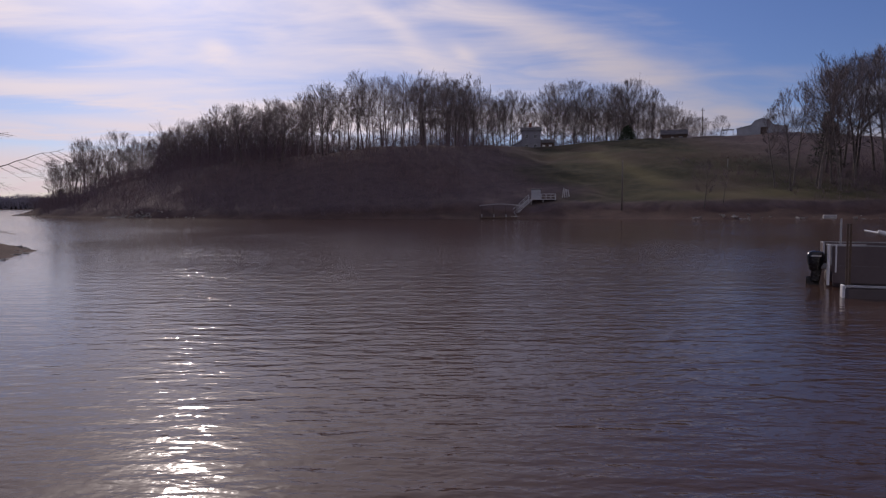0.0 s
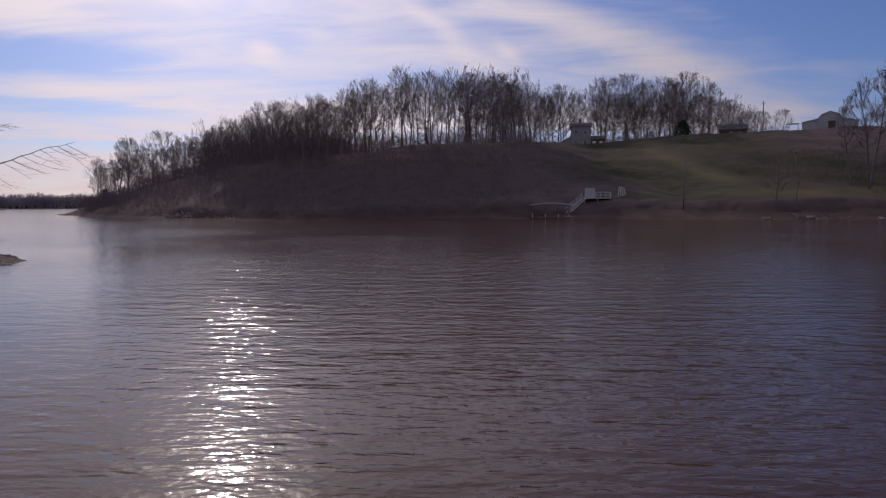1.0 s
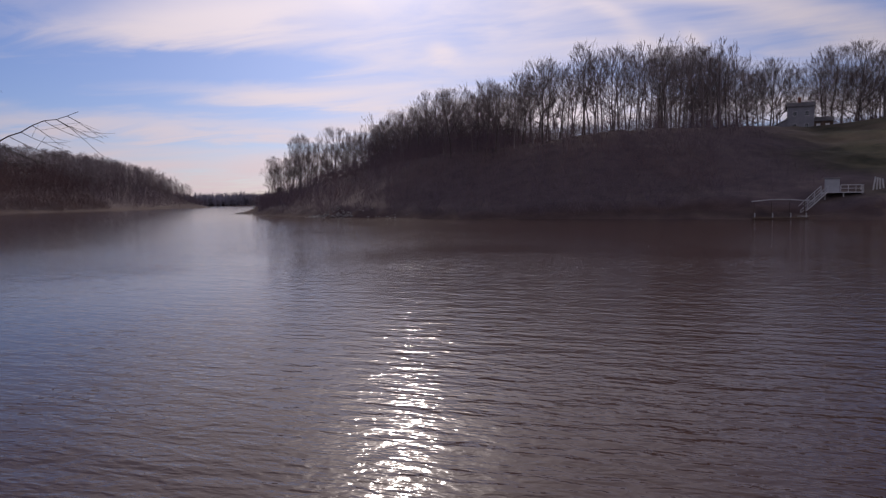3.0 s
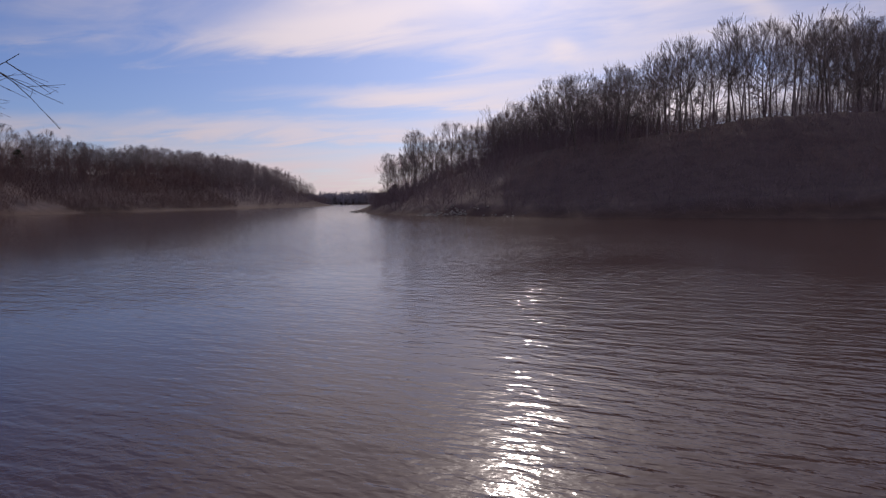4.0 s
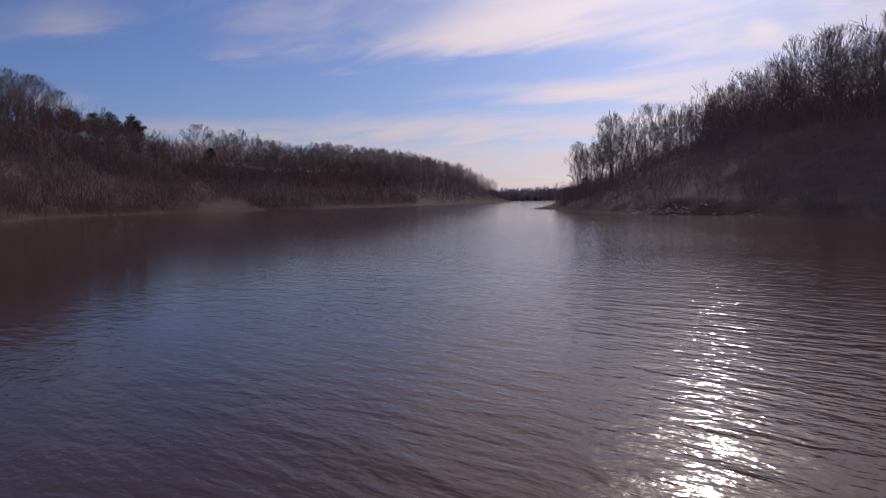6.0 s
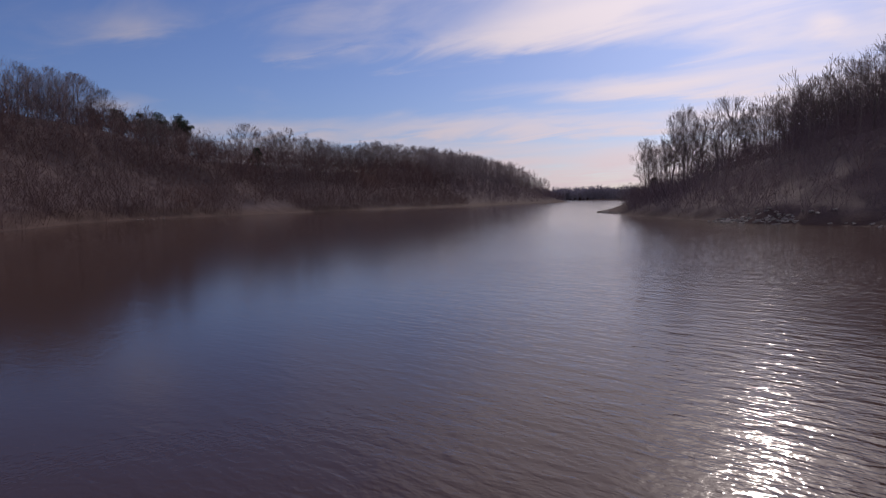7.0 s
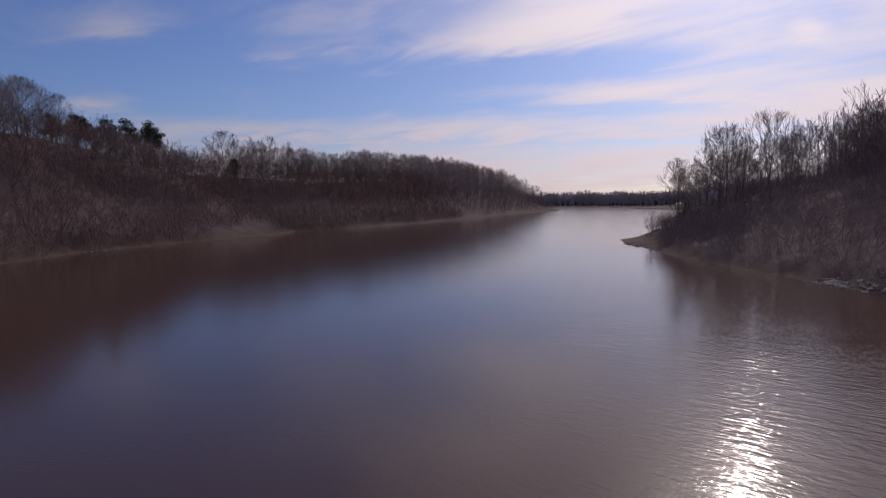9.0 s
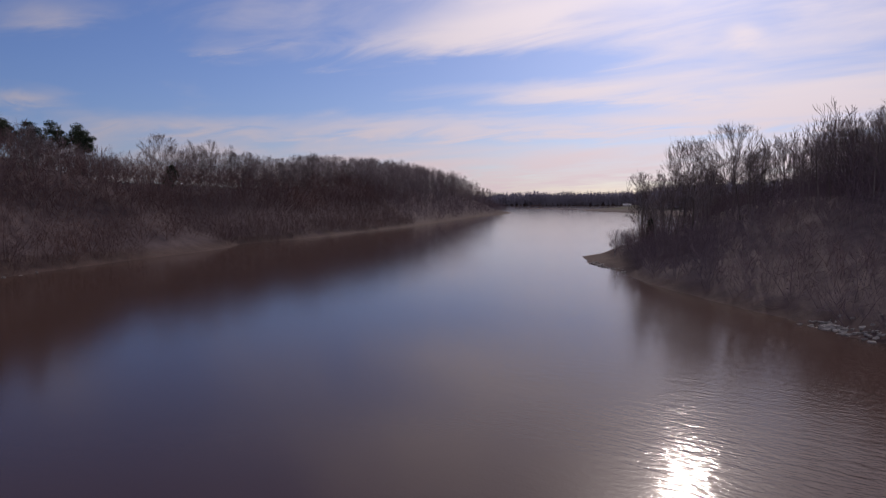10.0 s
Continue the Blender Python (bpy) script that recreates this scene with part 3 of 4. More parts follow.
def brush(seed, tall, stems, thick=0.02, boughs=4, twigs=4):
    """A many-stemmed leafless bush with a round, finely twigged head."""
    rnd, m = random.Random(seed), Mesh()
    for i in range(stems):
        a, out = i * 2.4 + rnd.uniform(-0.5, 0.5), rnd.uniform(0.1, 0.8)
        d = Vector((math.cos(a) * out, math.sin(a) * out, 1)).normalized()
        long = tall * rnd.uniform(0.62, 0.9) * (1 - 0.12 * out)
        p0 = Vector((rnd.uniform(-0.7, 0.7), rnd.uniform(-0.7, 0.7), -0.2))
        pts = [p0, p0 + d * long * 0.5 + Vector((rnd.uniform(-1, 1), rnd.uniform(-1, 1), 0)) * long * 0.06, p0 + d * long + Vector((0, 0, long * 0.06))]
        blade(m, rnd, pts, thick)
        for b in range(boughs):
            e = 0.25 + 0.75 * (b + rnd.random()) / boughs
            j = min(int(e * 2), 1)
            p = pts[j].lerp(pts[j + 1], e * 2 - j)
            way = fork((pts[j + 1] - pts[j]).normalized(), rnd, 44)
            bl = tall * rnd.uniform(0.16, 0.30) * (1.2 - 0.5 * e)
            twig(m, rnd, p, way, bl, thick * 0.6)
            for q in range(twigs):
                twig(m, rnd, p + way * bl * (0.25 + 0.7 * (q + rnd.random()) / twigs), fork(way, rnd, 42), bl * rnd.uniform(0.3, 0.6), thick * 0.5)
    return m


used = {k: False for k in range(len(tree_kinds))}


def plant(k, x, y, z, size, turn, root_label=""):
    """One tree of kind k; the first of each kind is the built one, the others are copies of it."""
    root, tall = tree_kinds[k]
    m = pose(x, y, z, 0, 0, math.degrees(turn)) @ Matrix.Scale(size, 4)
    if used[k]:
        made = root.copy()
        scene.collection.objects.link(made)
        for c in root.children:
            o = c.copy()
            scene.collection.objects.link(o)
            o.parent = made
        made.matrix_basis = m
    else:
        used[k], made = True, root
        made.matrix_basis = m
    return made


# near peninsula: the trees of its front and its ridge one by one, the rest as woods
def old_growth(x, y):
    """The tall trees keep to the ridge and the point; the slope below them is brush."""
    edge = np.interp(x, [-112, -92, -50, -16, 10, 26], [9, 26, 30, 42, 70, 108])
    return wooded(x, y) & (inland(PENINSULA, x, y) > edge)


def crest(x, y):
    """Only the belt of woods along the crest: the sky shows between its trunks."""
    edge = np.interp(x, [-112, -92, -50, -16, 10, 26], [9, 26, 30, 42, 70, 108])
    back = np.interp(x, [-112, -70, -20, 10], [24, 22, 26, 40])
    return old_growth(x, y) & ((inland(PENINSULA, x, y) < edge + back) | (x > 10)) & (y < 280 + 12 * (x > 10))


belt = []
for seed, box, gap in ((11, (-140, 133, -62, 300), 4.0), (13, (-62, 133, 12, 300), 4.7), (14, (12, 250, 104, 294), 5.4)):
    x, y, z, r = scatter(seed, box, gap, crest)
    tall_at = np.interp(x, [-130, -82, -67, -57, -50, -22, 0, 20, 70, 104], [13.0, 12.2, 12.8, 15.5, 16.3, 20.0, 21.5, 22.0, 22.0, 10.0])
    slim = np.array([2, 5, 1, 2, 5, 4] if seed == 11 else [1, 5, 4, 0, 1, 2] if seed == 13 else [0, 1, 4, 3, 0, 1])
    belt += list(zip(x, y, z, tall_at * r.uniform(0.80, 1.06, x.size) / 18.0, r.uniform(0, 6.28, x.size), slim[r.randint(0, 6, x.size)], r.uniform(0, 1, x.size)))
belt.sort(key=lambda q: q[6])
for x, y, z, size, turn, k, _ in belt[:150]:
    plant(int(k), x, y, z, size, turn)
mass("woods", far_kinds, [q[:6] for q in belt[150:]], TWIG, "dense leafless grey-brown hardwoods on the ridge", "woods")

x, y, z, r = scatter(15, (-125, 176, -40, 275), 6.0, lambda x, y: wooded(x, y) & (inland(PENINSULA, x, y) > 34) & (inland(PENINSULA, x, y) < 70) & (x > -23.7 - 0.404 * (y - 57)))
mass("woods", far_kinds, list(zip(x, y, z, r.uniform(0.74, 0.95, x.size), r.uniform(0, 6.28, x.size), r.randint(0, 6, x.size))), TWIG, "leafless hardwoods inside the wooded point", "woods")

# western shore
wx_, wy_, wz_, r = scatter(12, (-430, 20, -140, 640), 6.6, lambda x, y: wooded_west(x, y) & (inland(PENINSULA, x, y) > 26) & (inland(PENINSULA, x, y) < 62))
dist = inland(PENINSULA, wx_, wy_)
size = r.uniform(0.78, 1.08, wx_.size) * np.interp(wy_, [110, 150, 260, 400, 600], [13.0, 12.5, 14.5, 17.0, 17.0]) / 18.0
size = np.where((wx_ < -232) & (wy_ > 128) & (wy_ < 196), size * 0.68, size)     # low growth before the pines
turn, kind = r.uniform(0, 6.28, wx_.size), r.randint(0, len(PLANS), wx_.size)
close = wy_ < 330
order = np.argsort(r.uniform(0, 1, wx_.size) + np.where(close & (dist < 80), 0, 10))
first = set(order[:80].tolist())
for i in first:
    plant(int(kind[i]), wx_[i], wy_[i], wz_[i], size[i], turn[i])
rest = [(wx_[i], wy_[i], wz_[i], size[i], turn[i], kind[i]) for i in range(wx_.size) if i not in first]
mass("woods", far_kinds, rest, TWIG, "dense leafless brown hardwoods along the western shore", "woods")

# thickets of young growth on the slopes, down to the water
young = [as_arrays(brush(430 + k, 6.0, 5, 0.034, 4, 3)) for k in range(5)]


def thicket(seed, box, gap, keep, low, high, label, mat=SHRUB):
    x, y, z, r = scatter(seed, box, gap, keep)
    mass("thicket", young, list(zip(x, y, z, r.uniform(low, high, x.size), r.uniform(0, 6.28, x.size), r.randint(0, 5, x.size))), mat, label, "brush")


thicket(21, (-140, 136, 26, 235), 2.6, lambda x, y: wooded(x, y) & (inland(PENINSULA, x, y) < 52) & (x < 4), 0.5, 1.0, "dense bare young growth on the peninsula slope")
thicket(24, (0, 136, 30, 240), 2.5, lambda x, y: wooded(x, y) & (np.hypot(x - 17, y - 146) > 6.5) & (inland(PENINSULA, x, y) < 100), 0.25, 0.6, "low brown brush above the boat steps")
thicket(22, (-340, 60, -140, 330), 2.6, lambda x, y: wooded_west(x, y) & (inland(PENINSULA, x, y) < 26), 0.75, 1.35, "dense bare young growth along the western bank", RUSTY)
thicket(29, (-350, 60, -140, 380), 3.6, lambda x, y: wooded_west(x, y) & (inland(PENINSULA, x, y) > 18) & (inland(PENINSULA, x, y) < 56), 1.45, 2.05, "dense bare saplings over the western hill", RUSTY)
thicket(26, (-340, 60, -140, 330), 1.9, lambda x, y: (x < -140) & (inland(PENINSULA, x, y) > 0.15) & (np.hypot(x + 213, y - 172) > 15) & (inland(PENINSULA, x, y) < 4), 0.45, 0.9, "low bare brush hanging over the western waterline", RUSTY)
thicket(27, (-125, 136, 0, 210), 2.0, lambda x, y: wooded(x, y) & (inland(PENINSULA, x, y) < 5.5), 0.2, 0.5, "low bare brush along the peninsula waterline")
thicket(28, (84, 134, 128, 172), 2.3, lambda x, y: inland(PENINSULA, x, y) > 14, 0.35, 0.9, "bare undergrowth below the tall trees by the cove")
thicket(23, (-480, 330, -240, 640), 5.2, lambda x, y: wooded_west(x, y) & (inland(PENINSULA, x, y) < 50), 1.3, 1.9, "dense bare young growth on the western headland")
thicket(25, (-60, 180, 104, 284), 3.2, lambda x, y: old_growth(x, y) & (inland(PENINSULA, x, y) > 44) & ((y < 278) | (x > 0)), 0.7, 1.3, "bare undergrowth below the ridge trees")
thicket(30, (-140, 150, -42, 290), 3.3, lambda x, y: wooded(x, y) & (inland(PENINSULA, x, y) > 20) & (inland(PENINSULA, x, y) < 60), 0.5, 0.95, "bare saplings between the trees of the wooded point")
thicket(31, (8, 240, 106, 272), 2.6, lambda x, y: wooded(x, y), 0.6, 1.25, "bare undergrowth along the back of the lawn")

thicket(32, (-120, 176, -40, 292), 3.4, lambda x, y: wooded(x, y) & (inland(PENINSULA, x, y) > 28) & (inland(PENINSULA, x, y) < 75) & (x > -23.7 - 0.404 * (y - 57)), 1.4, 2.1, "dense bare saplings inside the wooded point")
thicket(34, (-130, 194, -96, 228), 1.8, lambda x, y: wooded(x, y) & (inland(PENINSULA, x, y) < 15), 0.5, 0.9, "dense dark brush on the steep end of the wooded point")
x, y, z, r = scatter(33, (-480, 330, -240, 640), 7.4, lambda x, y: wooded_west(x, y) & (inland(PENINSULA, x, y) > 12) & (inland(PENINSULA, x, y) < 50))
mass("woods", far_kinds, list(zip(x, y, z, r.uniform(0.70, 1.0, x.size), r.uniform(0, 6.28, x.size), r.randint(0, 6, x.size))), TWIG, "bare hardwoods on the western headland", "woods")

# far shores, over half a kilometre off; their distance haze is in the colour
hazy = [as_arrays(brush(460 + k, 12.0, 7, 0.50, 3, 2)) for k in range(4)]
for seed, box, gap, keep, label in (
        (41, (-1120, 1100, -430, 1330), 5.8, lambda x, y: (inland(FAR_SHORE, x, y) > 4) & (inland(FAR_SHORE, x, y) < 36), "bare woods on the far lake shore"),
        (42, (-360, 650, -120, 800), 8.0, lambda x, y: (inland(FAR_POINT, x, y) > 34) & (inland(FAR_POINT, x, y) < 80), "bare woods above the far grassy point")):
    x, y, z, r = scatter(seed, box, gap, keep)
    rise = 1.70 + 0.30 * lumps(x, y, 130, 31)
    mass("woods", hazy, list(zip(x, y, z, rise * r.uniform(0.8, 1.12, x.size), r.uniform(0, 6.28, x.size), r.randint(0, 4, x.size))), HAZED_WOODS, label, "woods")


# ---------------------------------------------------------------- evergreens
def needles(seed, clumps, count, card):
    """Needle sprays: many small crossed blades in clumps. clumps: x, y, z, radius, flatness."""
    rnd, m = random.Random(seed), Mesh()
    for cx, cy, cz, rad, flat in clumps:
        for i in range(count):
            d = Vector((rnd.gauss(0, 1), rnd.gauss(0, 1), rnd.gauss(0, 1))).normalized() * rad * rnd.random() ** 0.4
            p = Vector((cx + d.x, cy + d.y, cz + d.z * flat))
            u = Vector((rnd.uniform(-1, 1), rnd.uniform(-1, 1), rnd.uniform(-0.2, 0.9))).normalized() * card * rnd.uniform(0.6, 1.4)
            v = u.cross(Vector((rnd.uniform(-1, 1), rnd.uniform(-1, 1), rnd.uniform(-1, 1)))).normalized() * card * 0.22
            m.face([p - v, p + v, p + u + v * 0.4, p + u - v * 0.4])
    return m


def pine(seed, x, y, top_z, label):
    rnd = random.Random(seed)
    tall = top_z - spot(x, y)
    root = thing("pine_tree", (x, y, spot(x, y)), label, "pine tree", "pines on the western shore")
    trunk, boughs, clumps = Mesh(), Mesh(), []
    tp, _ = limb(trunk, rnd, (0, 0, -0.5), (rnd.uniform(-0.05, 0.05), 0, 1), tall, 0.26, 0.05, 8, 7, 0.02, 0.04)
    for k in range(11):
        s = 0.66 + 0.34 * k / 10
        p = tp[min(int(s * 8), 8)]
        a = k * 2.4
        lp, _ = limb(boughs, rnd, p, (math.cos(a), math.sin(a), 0.35), tall * (0.24 - 0.12 * (s - 0.66) / 0.34) * rnd.uniform(0.6, 1.2), 0.06, 0.02, 3, 4, 0.08, 0.15)
        for q in (2, 3):
            clumps.append((lp[q].x, lp[q].y, lp[q].z + 0.3, rnd.uniform(1.4, 2.2), 0.62))
    clumps.append((tp[8].x, tp[8].y, tp[8].z, 2.0, 0.9))
    part("trunk", trunk, BARK, root, smooth=True)
    tagged(part("branches", boughs, BARK, root), kind="stuff")
    part("needles", needles(seed, clumps, 130, 0.55), NEEDLE, root, "dark green needle clumps")


def cedar(seed, x, y, tall, wide, label):
    rnd = random.Random(seed)
    root = thing("cedar_tree", (x, y, spot(x, y)), label, "cedar tree", "cedars")
    trunk, clumps = Mesh(), []
    trunk.tube([(0, 0, -0.4), (0, 0, tall * 0.9)], [0.16, 0.04], 7)
    for k in range(46):
        s = rnd.random() ** 0.8
        a, out = rnd.uniform(0, 6.28), wide * 0.5 * (1 - s) ** 0.6 * rnd.uniform(0.45, 1.0)
        clumps.append((math.cos(a) * out, math.sin(a) * out, tall * (0.08 + 0.86 * s), 0.25 * wide * (1.1 - 0.7 * s), 1.2))
    part("trunk", trunk, BARK, root)
    part("needles", needles(seed, clumps, 42, 0.5), NEEDLE, root, "dense dark green foliage")


for k, (x, y, t) in enumerate([(-304, 183, 36.1), (-307, 177.5, 36.6), (-310, 188, 35.1), (-305, 170, 36.1), (-311, 164, 37.1), (-302, 158, 36.6), (-306, 152, 36.6)]):
    pine(500 + k, x, y, t, "tall pine with a flat clumped dark crown and bare trunk")
cedar(520, 65, 248, 7.0, 7.0, "round dark green cedar standing on the mown hilltop")
cedar(521, -268, 196, 6.5, 6.5, "dark green cedar among the bare shore trees")
cedar(522, 92, 168, 14.0, 7.0, "dark cedar between bare trees above the meadow")
cedar(523, -121, 222, 4.0, 2.4, "small dark cedar at the wooded point")
cedar(524, -286, 176, 9.0, 5.0, "dark green cedar among the bare shore trees")

# clump of tall trees above the cove, over the red-brown broomsedge
for k, (x, y, t) in enumerate([(72, 152, 15), (74, 149, 18), (77.5, 155, 19), (80.5, 150, 24), (82, 154, 17), (84, 148, 20), (86, 155, 21), (89, 151, 22), (92, 157, 23),
                               (95, 150, 25), (98, 156, 25), (101, 150, 24), (104, 158, 26), (96, 163, 23), (90, 165, 21), (102, 166, 24), (108, 152, 24), (110, 160, 25), (99, 145, 20), (106, 143, 21), (94, 146, 22), (103, 161, 25), (112, 147, 24), (115, 156, 25), (97, 170, 23), (107, 167, 25), (91, 160, 21), (114, 165, 25), (120, 150, 24)]):
    plant((2, 5, 2, 2, 5, 2)[k] if k < 6 else (1, 5, 4, 2, 1, 5)[k % 6], x, y, spot(x, y), t * 1.2 / 18.0, k * 1.3)
# old trees that stand out from the ridge, by the height of their tops over the water
for k, x, y, t in [(3, -16.6, 192, 37.8), (0, -6, 201, 37), (3, 4, 216, 38.5), (0, 41, 260, 48), (3, 49, 262, 49.5), (0, 61, 264, 48.5), (3, 71, 266, 50.5), (4, 79, 268, 47), (1, 13, 228, 41),
                   (4, 22, 262, 42), (5, 32, 266, 43), (0, 18.5, 258, 42), (3, 25.5, 261, 43), (1, 14.5, 247, 41), (4, 55, 261, 46), (1, 66, 262, 46), (4, -28, 188, 33), (5, -36, 184, 30), (0, -51, 178, 28.3), (1, -46, 182, 28), (4, 87, 270, 41), (5, 94, 272, 37), (0, -111, 240, 28.5), (4, -116, 226, 24.5), (1, -109, 213, 23.5),
                   (4, -123.5, 223.2, 18), (2, -119, 226, 22)]:
    plant(k, x, y, spot(x, y), (t - spot(x, y)) / 18.0, x * 0.7)
# tall hardwoods on the western hill
for k, x, y, t in [(3, -249, 130, 39), (0, -252, 137, 37.5), (3, -246, 122, 39), (5, -296, 226, 35), (3, -301.6, 210, 36.5), (2, -292, 232, 33), (2, -297, 218, 34.5)]:
    plant(k, x, y, spot(x, y), (t - spot(x, y)) / 18.0, x)
# lone small trees on the slope below the meadow
for k, x, y, t in [(1, 50, 134, 9.5), (2, 54.5, 136, 6.5), (4, 96, 204, 8)]:
    plant(k, x, y, spot(x, y), t / 18.0, x)

sap_t, sap_c = bare_tree(610, 5.6, 0.25, 0.3, 9, 4, 2, 2, 0.010, 0.12)
sap = thing("sapling", (-123.4, 210.5, spot(-123.4, 210.5)), "thin pale-barked sapling at the tip of the mud point", "tree")
part("trunk", sap_t, WOOD_GREY, sap)
part("crown", sap_c, TWIG, sap)

# red-brown broomsedge on the slope
gx1, gy1, gz1, r = scatter(16, (44, 132, 132, 190), 2.9, lambda x, y: (inland(PENINSULA, x, y) > 8) & (x + 0.25 * (y - 140) > 70 + 0.2 * (x - 60)))
sedge = [as_arrays(brush(340 + k, 1.4, 6, 0.03, 2, 2)) for k in range(3)]
mass("broomsedge", sedge, [(x, y, z, s, a, k) for x, y, z, s, a, k in zip(gx1, gy1, gz1, r.uniform(0.6, 1.2, gx1.size), r.uniform(0, 6.28, gx1.size), r.randint(0, 3, gx1.size))],
     SHRUB, "tall red-brown dead grass on the slope", "grass")


# ---------------------------------------------------------------- tree over the water by the start
lean = thing("leaning_tree", (-38.5, 46.0, spot(-38.5, 46.0)), "leafless tree on the bank with limbs hanging over the water", "tree")
rnd = random.Random(77)
lt = Mesh()
tp, _ = limb(lt, rnd, (0, 0, -0.6), (0.12, 0.02, 1), 9.5, 0.20, 0.05, 8, 8, 0.02, 0.05)


def hanging(mesh, start, ways, r0, droop, count, long):
    """A long arching limb with side twigs that hang towards its tip."""
    pts = [Vector(start)]
    for q in ways:
        pts.append(Vector(q))
    fine_pts = []
    for i in range(len(pts) - 1):
        for j in range(4):
            fine_pts.append(pts[i].lerp(pts[i + 1], j / 4) + Vector((rnd.uniform(-1, 1), rnd.uniform(-1, 1), rnd.uniform(-1, 1))) * 0.04)
    fine_pts.append(pts[-1])
    n = len(fine_pts)
    mesh.tube(fine_pts, [r0 * (1 - 0.85 * i / (n - 1)) for i in range(n)], 5, caps=False)
    for k in range(count):
        i = int(n * (0.25 + 0.72 * k / count))
        d = (fine_pts[min(i + 1, n - 1)] - fine_pts[i - 1]).normalized()
        side = Vector((-d.y, d.x, 0)) * rnd.uniform(-0.5, 0.5)
        tp2, _ = limb(mesh, rnd, fine_pts[i], d + side + Vector((0, 0, -droop)), long * rnd.uniform(0.6, 1.2), 0.016, 0.006, 4, 3, -0.03 + rnd.uniform(0, 0.08), 0.12)
        for j in (1, 2, 3):
            limb(mesh, rnd, tp2[j], d + Vector((rnd.uniform(-0.5, 0.5), rnd.uniform(-0.5, 0.5), -droop * rnd.uniform(0, 1.2))), long * 0.4, 0.008, 0.004, 2, 3, 0.0, 0.15)


base_z = spot(-38.5, 46.0)
part("trunk", lt, BARK, lean, smooth=True)
bough = Mesh()
hanging(bough, tp[3], [(4.5, 1.2, 3.8 - base_z), (8.5, 1.4, 5.0 - base_z), (10.8, 1.6, 5.8 - base_z), (12.8, 1.8, 6.25 - base_z)], 0.058, 0.75, 15, 2.5)
part("branch", bough, BARK, lean, "long arching bare branch with hanging twigs")
bough = Mesh()
hanging(bough, tp[4], [(3.5, 0.6, 6.0 - base_z), (7.0, 1.0, 7.0 - base_z), (9.4, 1.2, 7.3 - base_z)], 0.06, 0.25, 10, 1.6)
part("branch", bough, BARK, lean, "long arching bare branch with hanging twigs")
bough = Mesh()
hanging(bough, tp[2], [(3.0, 0.4, 3.0 - base_z), (6.5, 0.2, 3.7 - base_z), (8.4, 0.2, 3.7 - base_z)], 0.05, 0.35, 10, 1.8)
part("branch", bough, BARK, lean, "long arching bare branch with hanging twigs")
bough = Mesh()
hanging(bough, tp[1], [(5.0, -3.0, 1.6 - base_z), (11.0, -6.0, 0.95 - base_z), (14.6, -7.4, 0.95 - base_z)], 0.04, 0.16, 8, 1.3)
part("branch", bough, BARK, lean, "long arching bare branch with hanging twigs")
for k in range(7):
    a = k * 2.2 + 2.0
    bough = Mesh()
    limb(bough, rnd, tp[4 + k % 4], (math.cos(a), math.sin(a), 0.6), 3.2, 0.05, 0.01, 5, 4, 0.05, 0.2)
    part("branch", bough, BARK, lean)


# ---------------------------------------------------------------- stones
def slab(seed, worn=0.16):
    """A flat broken stone, about one metre across."""
    rnd, m = random.Random(seed), Mesh()
    n = 7
    ring = [(math.cos(6.283 * i / n + rnd.uniform(-0.25, 0.25)) * rnd.uniform(0.38, 0.55), math.sin(6.283 * i / n + rnd.uniform(-0.25, 0.25)) * rnd.uniform(0.26, 0.42)) for i in range(n)]
    t = rnd.uniform(0.10, 0.2)
    for z, s in ((-t, 0.9), (t * 0.5, 1.0), (t, 0.86)):
        m.v += [(x * s, y * s, z + rnd.uniform(-0.02, 0.02)) for x, y in ring]
    for k in range(2):
        m.f += [(k * n + i, k * n + (i + 1) % n, (k + 1) * n + (i + 1) % n, (k + 1) * n + i) for i in range(n)]
    m.f += [tuple(reversed(range(n))), tuple(range(2 * n, 3 * n))]
    return m.done("stone", STONE)


slabs = [slab(700 + k) for k in range(9)]


def stones(seed, name, label, count, along, spread, size, group=""):
    """Broken stones along a stretch of shore, each a piece of its own."""
    rnd = random.Random(seed)
    root = thing(name, (along[0][0], along[0][1], 0), label, "rocks", group)
    for i in range(count):
        t = rnd.random() * (len(along) - 1)
        k = min(int(t), len(along) - 2)
        p = Vector(along[k]).lerp(Vector(along[k + 1]), t - k)
        x, y = p.x + rnd.gauss(0, 1) * spread, p.y + rnd.gauss(0, 1) * spread
        z = spot(x, y)
        if z < -0.18:
            continue
        ob = new("stone", slabs[i % 9])
        ob.parent = root
        s = size * rnd.uniform(0.45, 1.35)
        ob.matrix_basis = Matrix.Translation((x - along[0][0], y - along[0][1], z + 0.06 * s)) @ pose(0, 0, 0, rnd.gauss(0, 9), rnd.gauss(0, 9), rnd.uniform(0, 360)) @ Matrix.Scale(s, 4)
    return root


stones(31, "rock_pile", "broken pale slab stones heaped along the muddy shore", 170, [(-75.5, 158.5), (-73.2, 156.8), (-69.8, 154.4), (-64.2, 152.2)], 0.72, 0.70)
stones(32, "rock_pile", "broken slab stones scattered below the wooded bank", 40, [(-66, 153.3), (-60, 151.3), (-50, 147.3)], 0.7, 0.5)
stones(33, "shore_stones", "small pale stones along the tip of the mud bank", 46, [(-18.6, 28.0), (-19.5, 31.5), (-21.6, 36.4), (-24, 38.6)], 0.22, 0.32)
stones(34, "shore_stones", "pale stones at the water below the meadow", 40, [(46, 130.2), (56, 129.4), (74, 129.6), (96, 127.8)], 0.8, 0.8)
